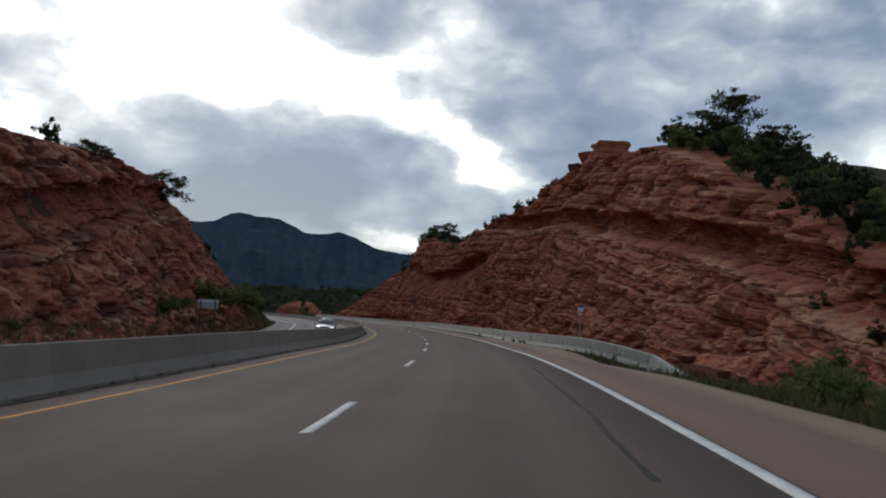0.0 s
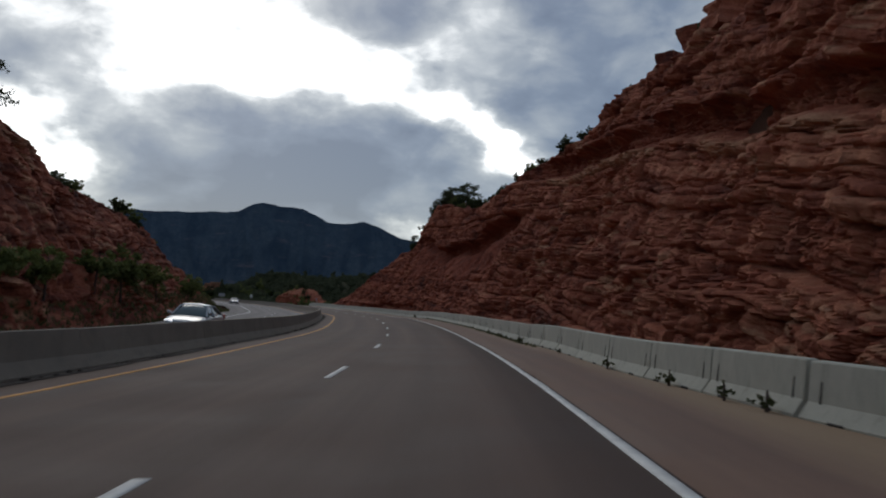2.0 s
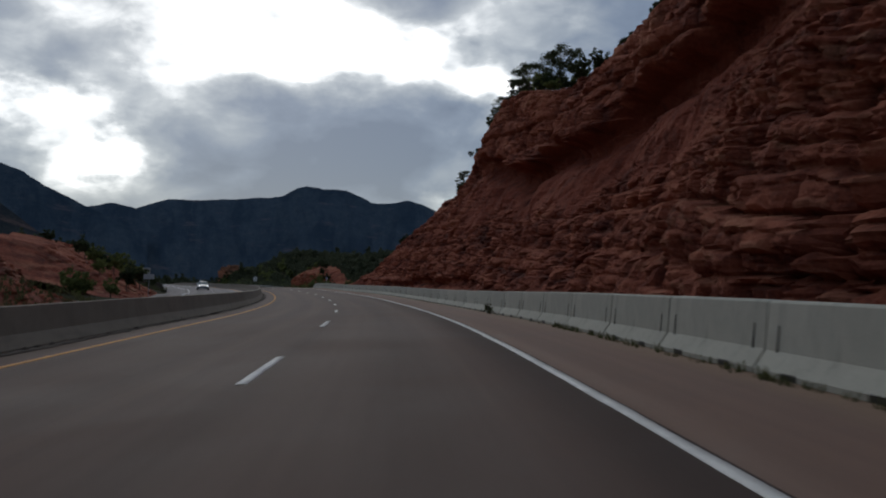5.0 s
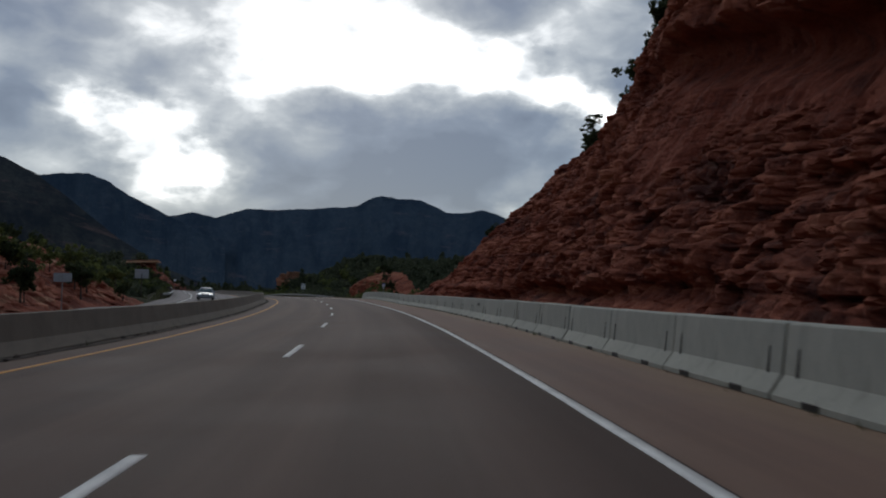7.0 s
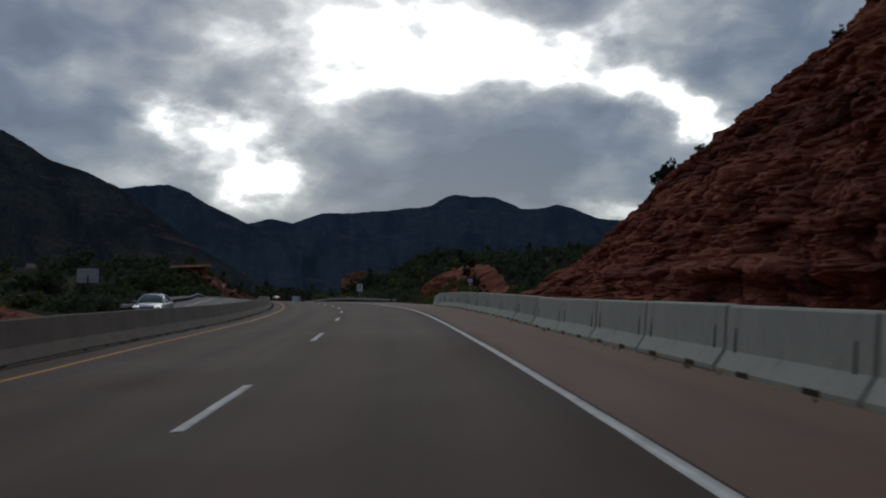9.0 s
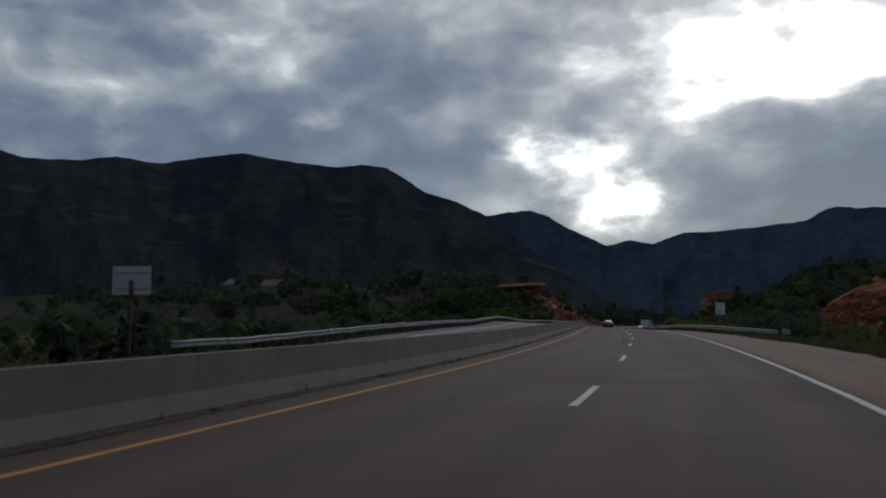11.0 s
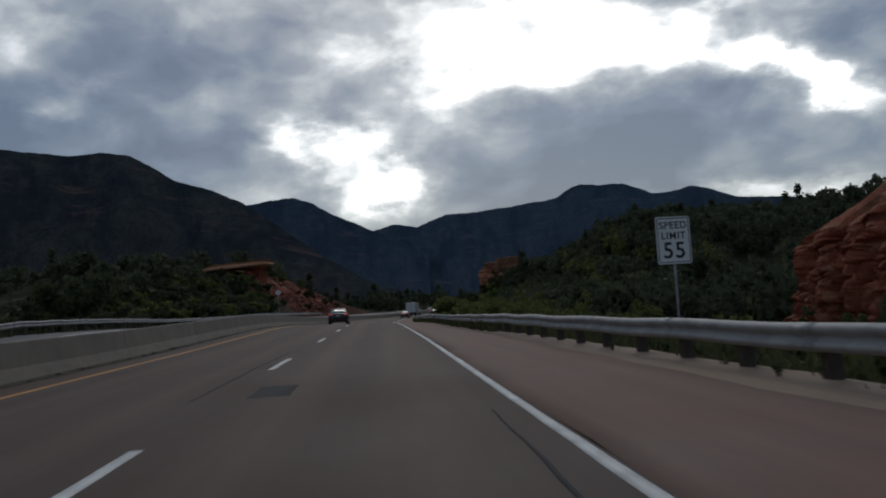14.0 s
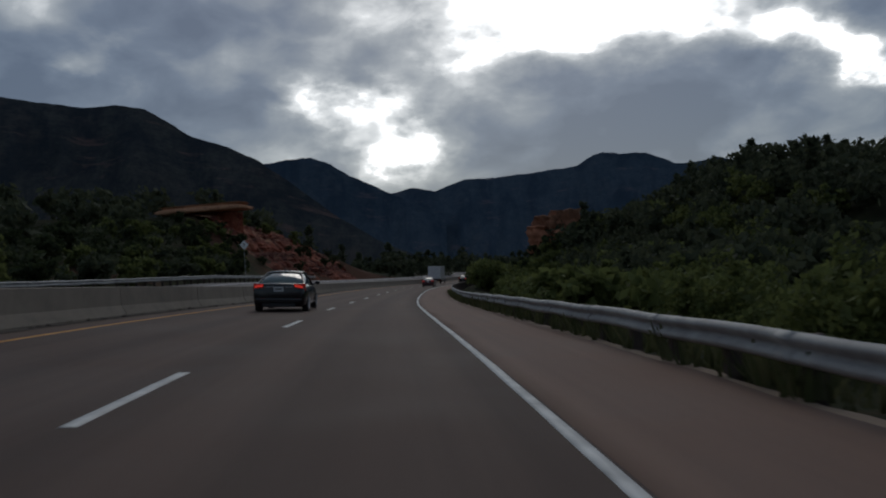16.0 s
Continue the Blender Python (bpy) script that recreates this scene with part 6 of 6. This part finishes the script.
def sedan(label, body_mat, s, u, turn=0.0, length=4.75, width=1.84, height=1.45, lights=False, spoke=True):
    """A four-door saloon that faces +Y, its rear towards the camera when it drives ahead."""
    car = thing("car", label, "car", frame_at(s, u, 0.0, turn))
    L, Wd = length / 2, width / 2
    # body: cross-sections from tail to nose: y, half width, sill, shoulder, deck height
    secs = [(-1.0, 0.80, 0.36, 0.72, 0.86), (-0.985, 0.90, 0.28, 0.80, 0.97), (-0.93, 0.96, 0.22, 0.84, 1.02), (-0.72, 1.0, 0.19, 0.86, 1.02), (-0.4, 1.0, 0.18, 0.88, 0.99),
            (0.0, 1.0, 0.18, 0.87, 0.96), (0.35, 0.99, 0.18, 0.84, 0.94), (0.55, 0.98, 0.19, 0.78, 0.90), (0.8, 0.95, 0.21, 0.70, 0.80), (0.93, 0.88, 0.25, 0.62, 0.70), (0.985, 0.78, 0.30, 0.54, 0.60), (1.0, 0.66, 0.36, 0.48, 0.52)]
    rings = []
    for f, w, sill, sh, deck in secs:
        y, w = f * L, w * Wd
        half = [(w * 0.80, sill), (w * 0.97, sill + 0.08), (w, (sill + sh) / 2), (w * 0.985, sh), (w * 0.90, (sh + deck) / 2 + 0.03), (w * 0.60, deck), (0.0, deck + 0.015)]
        ring = [(x, y, z) for x, z in half] + [(-x, y, z) for x, z in half[-2::-1]]
        rings.append(ring)
    body = part("body", loft(rings), car, "", body_mat)
    # cabin: glass house and roof
    h = height
    stations = [(-0.74, 0.80, 1.00, 0.80), (-0.56, 0.74, 1.0 + (h - 1.0) * 0.55, 0.63), (-0.36, 0.72, h - 0.05, 0.56), (-0.12, 0.73, h, 0.58), (0.10, 0.73, h - 0.015, 0.58), (0.22, 0.72, h - 0.06, 0.56), (0.52, 0.80, 0.93, 0.76)]
    rings = []
    for f, lowk, top, topk in stations:
        y = f * L
        zb = 0.93
        half = [(Wd * 0.90 if 0 else Wd * (0.90 - 0.02), zb - 0.04), (Wd * (0.88 if top > 1.1 else lowk + 0.06), max(zb, 0.93)), (Wd * topk * 1.12, zb + (top - zb) * 0.93), (Wd * topk * 0.7, top), (0.0, top + 0.012)]
        rings.append([(x, y, z) for x, z in half] + [(-x, y, z) for x, z in half[-2::-1]])
    part("glass_house", loft(rings), car, "dark tinted windows", GLASS)
    rings = []
    for f, top, topk in ((-0.40, h - 0.065, 0.555), (-0.3, h - 0.018, 0.575), (-0.12, h + 0.006, 0.59), (0.10, h - 0.008, 0.59), (0.22, h - 0.052, 0.565)):
        y = f * L
        half = [(Wd * topk * 1.16, top - 0.055), (Wd * topk * 1.10, top - 0.02), (Wd * topk * 0.7, top + 0.008), (0.0, top + 0.02)]
        rings.append([(x, y, z) for x, z in half] + [(-x, y, z) for x, z in half[-2::-1]] + [(-Wd * topk * 1.05, y, top - 0.07), (Wd * topk * 1.05, y, top - 0.07)])
    part("roof", loft(rings), car, "", body_mat)
    for x in (-1, 1):
        for f0, z0, k0, f1, z1, k1, wdt in ((-0.76, 0.99, 0.86, -0.38, h - 0.07, 0.635, 0.055), (0.54, 0.93, 0.86, 0.22, h - 0.08, 0.64, 0.045), (-0.02, 0.95, 0.88, -0.03, h - 0.05, 0.665, 0.035)):
            bm = bmesh.new()
            cyl(bm, wdt, wdt * 0.8, (x * Wd * k0, f0 * L, z0 - 0.03), (x * Wd * k1, f1 * L, z1), 8)
            part("pillar", bm, car, "", body_mat)
        bm = bmesh.new()
        cyl(bm, 0.012, 0.012, (x * Wd * 0.955, -0.45 * L, 0.93), (x * Wd * 0.95, 0.5 * L, 0.90), 6)
        part("window_trim", bm, car, "chrome strip", CHROME)
        bm = bmesh.new()
        box(bm, x * Wd * 0.985 - 0.012, x * Wd * 0.985 + 0.012, -0.36 * L, 0.42 * L, 0.30, 0.34)
        soften(bm, 0.006, 1)
        part("sill_trim", bm, car, "chrome strip", CHROME)
        bm = bmesh.new()
        bmesh.ops.create_uvsphere(bm, u_segments=12, v_segments=8, radius=0.1, matrix=Matrix.Translation((x * (Wd + 0.09), 0.40 * L, 1.0)) @ Matrix.Diagonal((1.0, 0.75, 0.7, 1)))
        box(bm, min(x * Wd * 0.86, x * (Wd + 0.05)), max(x * Wd * 0.86, x * (Wd + 0.05)), 0.40 * L - 0.03, 0.40 * L + 0.03, 0.95, 0.99)
        smooth_shade(part("mirror", bm, car, "", body_mat))
        for y in (-0.06, 0.30):
            bm = bmesh.new()
            box(bm, x * Wd * 0.995 - 0.015, x * Wd * 0.995 + 0.015, y * L - 0.26, y * L - 0.08, 0.80, 0.83)
            soften(bm, 0.008, 1)
            part("door_handle", bm, car, "", body_mat)
    for x in (-1, 1):
        # rear lamps wrap the corner: a tall outer limb and a lit bar that leans inwards
        bm = bmesh.new()
        vs = box(bm, -0.19, 0.19, -0.09, 0.14, -0.13, 0.13)
        for v in vs:
            if v.co.x * x > 0:
                v.co.y += 0.20
            elif v.co.z > 0:
                v.co.x -= 0.02 * x
            else:
                v.co.x += 0.10 * x
        soften(bm, 0.025, 2)
        part("tail_lamp", bm, car, "red rear lamp", TAIL_RED).location = (x * Wd * 0.77, -0.962 * L, 0.89)
        bm = bmesh.new()
        vs = box(bm, -0.16, 0.12, -0.112, -0.06, 0.0, 0.075) if x > 0 else box(bm, -0.12, 0.16, -0.112, -0.06, 0.0, 0.075)
        for v in vs:
            v.co.z -= 0.25 * max(v.co.x * x + 0.05, 0)
            v.co.y += 0.30 * max(v.co.x * x + 0.02, 0)
        soften(bm, 0.012, 1)
        part("brake_lamp", bm, car, "glowing red brake lamp", BRAKE_LIT).location = (x * Wd * 0.76, -0.968 * L, 0.91)
        bm = bmesh.new()
        vs = box(bm, -0.18, 0.18, -0.06, 0.08, -0.07, 0.07)
        for v in vs:
            if v.co.x * x > 0:
                v.co.y -= 0.14
        soften(bm, 0.025, 2)
        part("headlamp", bm, car, "clear headlamp", HEAD_LIT if lights else LAMP_CLEAR).location = (x * Wd * 0.70, 0.945 * L, 0.64)
    bm = bmesh.new()
    box(bm, -0.165, 0.165, -0.012, 0.0, -0.08, 0.08)
    soften(bm, 0.008, 1)
    plate = part("number_plate", bm, car, "pale number plate", PLATE)
    plate.location = (0, -L - 0.004, 0.83)
    bm = bmesh.new()
    box(bm, -0.12, 0.12, -0.016, -0.012, -0.025, 0.03)
    part("bars", bm, plate, "dark bar", PLASTIC)
    bm = bmesh.new()
    box(bm, -Wd * 0.55, Wd * 0.55, -0.02, 0.02, -0.012, 0.012)
    soften(bm, 0.006, 1)
    part("boot_trim", bm, car, "thin chrome strip across the boot", CHROME).location = (0, -0.995 * L, 0.90)
    bm = bmesh.new()
    box(bm, -Wd * 0.86, Wd * 0.86, -0.06, 0.2, -0.12, 0.07)
    soften(bm, 0.05, 3)
    part("rear_bumper", bm, car, "", body_mat).location = (0, -0.985 * L, 0.45)
    bm = bmesh.new()
    box(bm, -Wd * 0.62, Wd * 0.62, -0.08, 0.2, -0.09, 0.05)
    soften(bm, 0.02, 2)
    part("under_bumper", bm, car, "black plastic valance", PLASTIC).location = (0, -0.97 * L, 0.30)
    bm = bmesh.new()
    box(bm, -Wd * 0.45, Wd * 0.45, -0.03, 0.03, -0.07, 0.07)
    soften(bm, 0.02, 2)
    part("grille", bm, car, "dark grille", PLASTIC).location = (0, 0.985 * L, 0.56)
    bm = bmesh.new()
    box(bm, -0.02, 0.02, -0.09, 0.07, 0, 0.05)
    soften(bm, 0.015, 2)
    part("antenna_fin", bm, car, "", body_mat).location = (0, -0.30 * L, h)
    for x in (-1, 1):
        for y in (-0.57, 0.60):
            bm = bmesh.new()
            cyl(bm, 0.325, 0.325, (-0.105, 0, 0), (0.105, 0, 0), 28)
            soften(bm, 0.03, 2)
            wheel = part("wheel", bm, car, "black tyre", TYRE)
            wheel.location = (x * (Wd - 0.10), y * L, 0.325)
            bm = bmesh.new()
            cyl(bm, 0.225, 0.215, (x * 0.085, 0, 0), (x * 0.108, 0, 0), 24)
            part("rim", bm, wheel, "dark rim", PLASTIC)
            bm = bmesh.new()
            for i in range(10):
                a = i * 0.6283
                cyl(bm, 0.018, 0.013, (x * 0.112, 0.03 * math.cos(a), 0.03 * math.sin(a)), (x * 0.11, 0.21 * math.cos(a), 0.21 * math.sin(a)), 5)
            bmesh.ops.create_cone(bm, cap_ends=True, segments=14, radius1=0.045, radius2=0.035, depth=0.03, matrix=Matrix.Translation((x * 0.112, 0, 0)) @ Matrix.Rotation(radians(90), 4, "Y"))
            part("spokes", bm, wheel, "bright alloy spokes", ALLOY)
    return car


def box_truck(label, s, u, mat):
    tr = thing("box_truck", label, "truck", frame_at(s, u, 0.0))
    bm = bmesh.new()
    box(bm, -1.22, 1.22, -3.4, 2.6, 1.0, 3.5)
    soften(bm, 0.05, 2)
    part("cargo_box", bm, tr, "white panel box", mat)
    bm = bmesh.new()
    for v in box(bm, -1.05, 1.05, 2.7, 4.6, 0.6, 2.4):
        if v.co.z > 1.5 and v.co.y > 4:
            v.co.y -= 0.7
    soften(bm, 0.08, 3)
    part("cab", bm, tr, "", mat)
    bm = bmesh.new()
    box(bm, -1.1, 1.1, -3.45, -3.38, 0.55, 0.75)
    part("bumper", bm, tr, "", PLASTIC)
    bm = bmesh.new()
    box(bm, -0.5, 0.5, -3.3, 4.3, 0.6, 1.0)
    part("chassis", bm, tr, "", PLASTIC)
    for x in (-1.08, 1.08):
        bm = bmesh.new()
        box(bm, x * 0.93 - 0.08, x * 0.93 + 0.08, -3.43, -3.36, 0.85, 0.97)
        part("tail_lamp", bm, tr, "", TAIL_RED)
        for y in (-2.1, 3.5):
            bm = bmesh.new()
            cyl(bm, 0.45, 0.45, (x - 0.14, y, 0.45), (x + 0.14, y, 0.45), 22)
            soften(bm, 0.04, 2)
            part("wheel", bm, tr, "", TYRE)
    return tr


def build_traffic():
    black = paint("car_paint_black", (0.003, 0.004, 0.006), 0.0, 0.22, 0.15)
    maroon = paint("car_paint_maroon", (0.055, 0.012, 0.016), 0.4, 0.3)
    silver = paint("car_paint_silver", (0.34, 0.37, 0.39), 0.7, 0.3)
    white = paint("car_paint_white", (0.62, 0.63, 0.63), 0.0, 0.35)
    sedan("glossy black four-door saloon with lit brake lamps on the highway", black, 371.2, -1.5)
    sedan("dark maroon saloon driving ahead on the highway", maroon, 466, 1.8, width=1.78, height=1.42)
    sedan("silver saloon coming towards us in the opposite lane", silver, 66.0, -9.0, math.pi, lights=True)
    sedan("pale silver saloon coming along the opposite carriageway", silver, 236.0, -12.0, math.pi, lights=True)
    sedan("small dark car far ahead on the bend", black, 520, 1.7, height=1.45)
    box_truck("white box truck far ahead on the highway", 506, -1.9, white)


def build_houses():
    wall = simple("house_wall", (0.30, 0.26, 0.23), 0.85, vary=0.2, scale=1.5)
    roof = simple("house_roof", (0.20, 0.13, 0.115), 0.85, vary=0.35, scale=2.0, relief=0.02)
    for s, u, turn, wide in ((481, -129, 0.5, 8.0), (492, -108, 0.2, 7.0), (497, -98, 0.9, 6.5), (500, -92, 0.3, 6.5), (474, -139, 0.1, 8.0)):
        x, y = plan(s, u)
        ob = thing("house", "small pale house with a brown gabled roof in the wooded valley", "house", Matrix.Translation((float(x), float(y), float(land(s, u)) - 0.3)) @ Matrix.Rotation(turn, 4, "Z"), group="valley houses")
        h, d = 3.4, 6.0
        bm = bmesh.new()
        box(bm, -wide / 2, wide / 2, -d / 2, d / 2, 0, h)
        for e in (-1, 1):
            bm.faces.new([bm.verts.new((e * wide / 2, -d / 2 * e, h)), bm.verts.new((e * wide / 2, d / 2 * e, h)), bm.verts.new((e * wide / 2, 0, h + 1.9))])
        part("wall", bm, ob, "", wall)
        bm = bmesh.new()
        for e in (-1, 1):
            for v in box(bm, -wide / 2 - 0.4, wide / 2 + 0.4, -0.06, 0.06, 0, 1):
                t_, z_ = v.co.z, v.co.y
                v.co.y, v.co.z = e * (d / 2 + 0.5) * (1 - t_), h - 0.3 + 2.3 * t_ + z_
        part("roof", bm, ob, "brown gabled roof", roof)
        for k in range(3):
            bm = bmesh.new()
            box(bm, -0.55, 0.55, -0.04, 0.04, -0.6, 0.6)
            soften(bm, 0.02, 1)
            part("window", bm, ob, "dark window", GLASS).location = ((k - 1) * wide * 0.3, -d / 2 - 0.02, 1.9)


build_barriers()
build_houses()
build_rails()
build_signs()
build_boulders()
build_traffic()
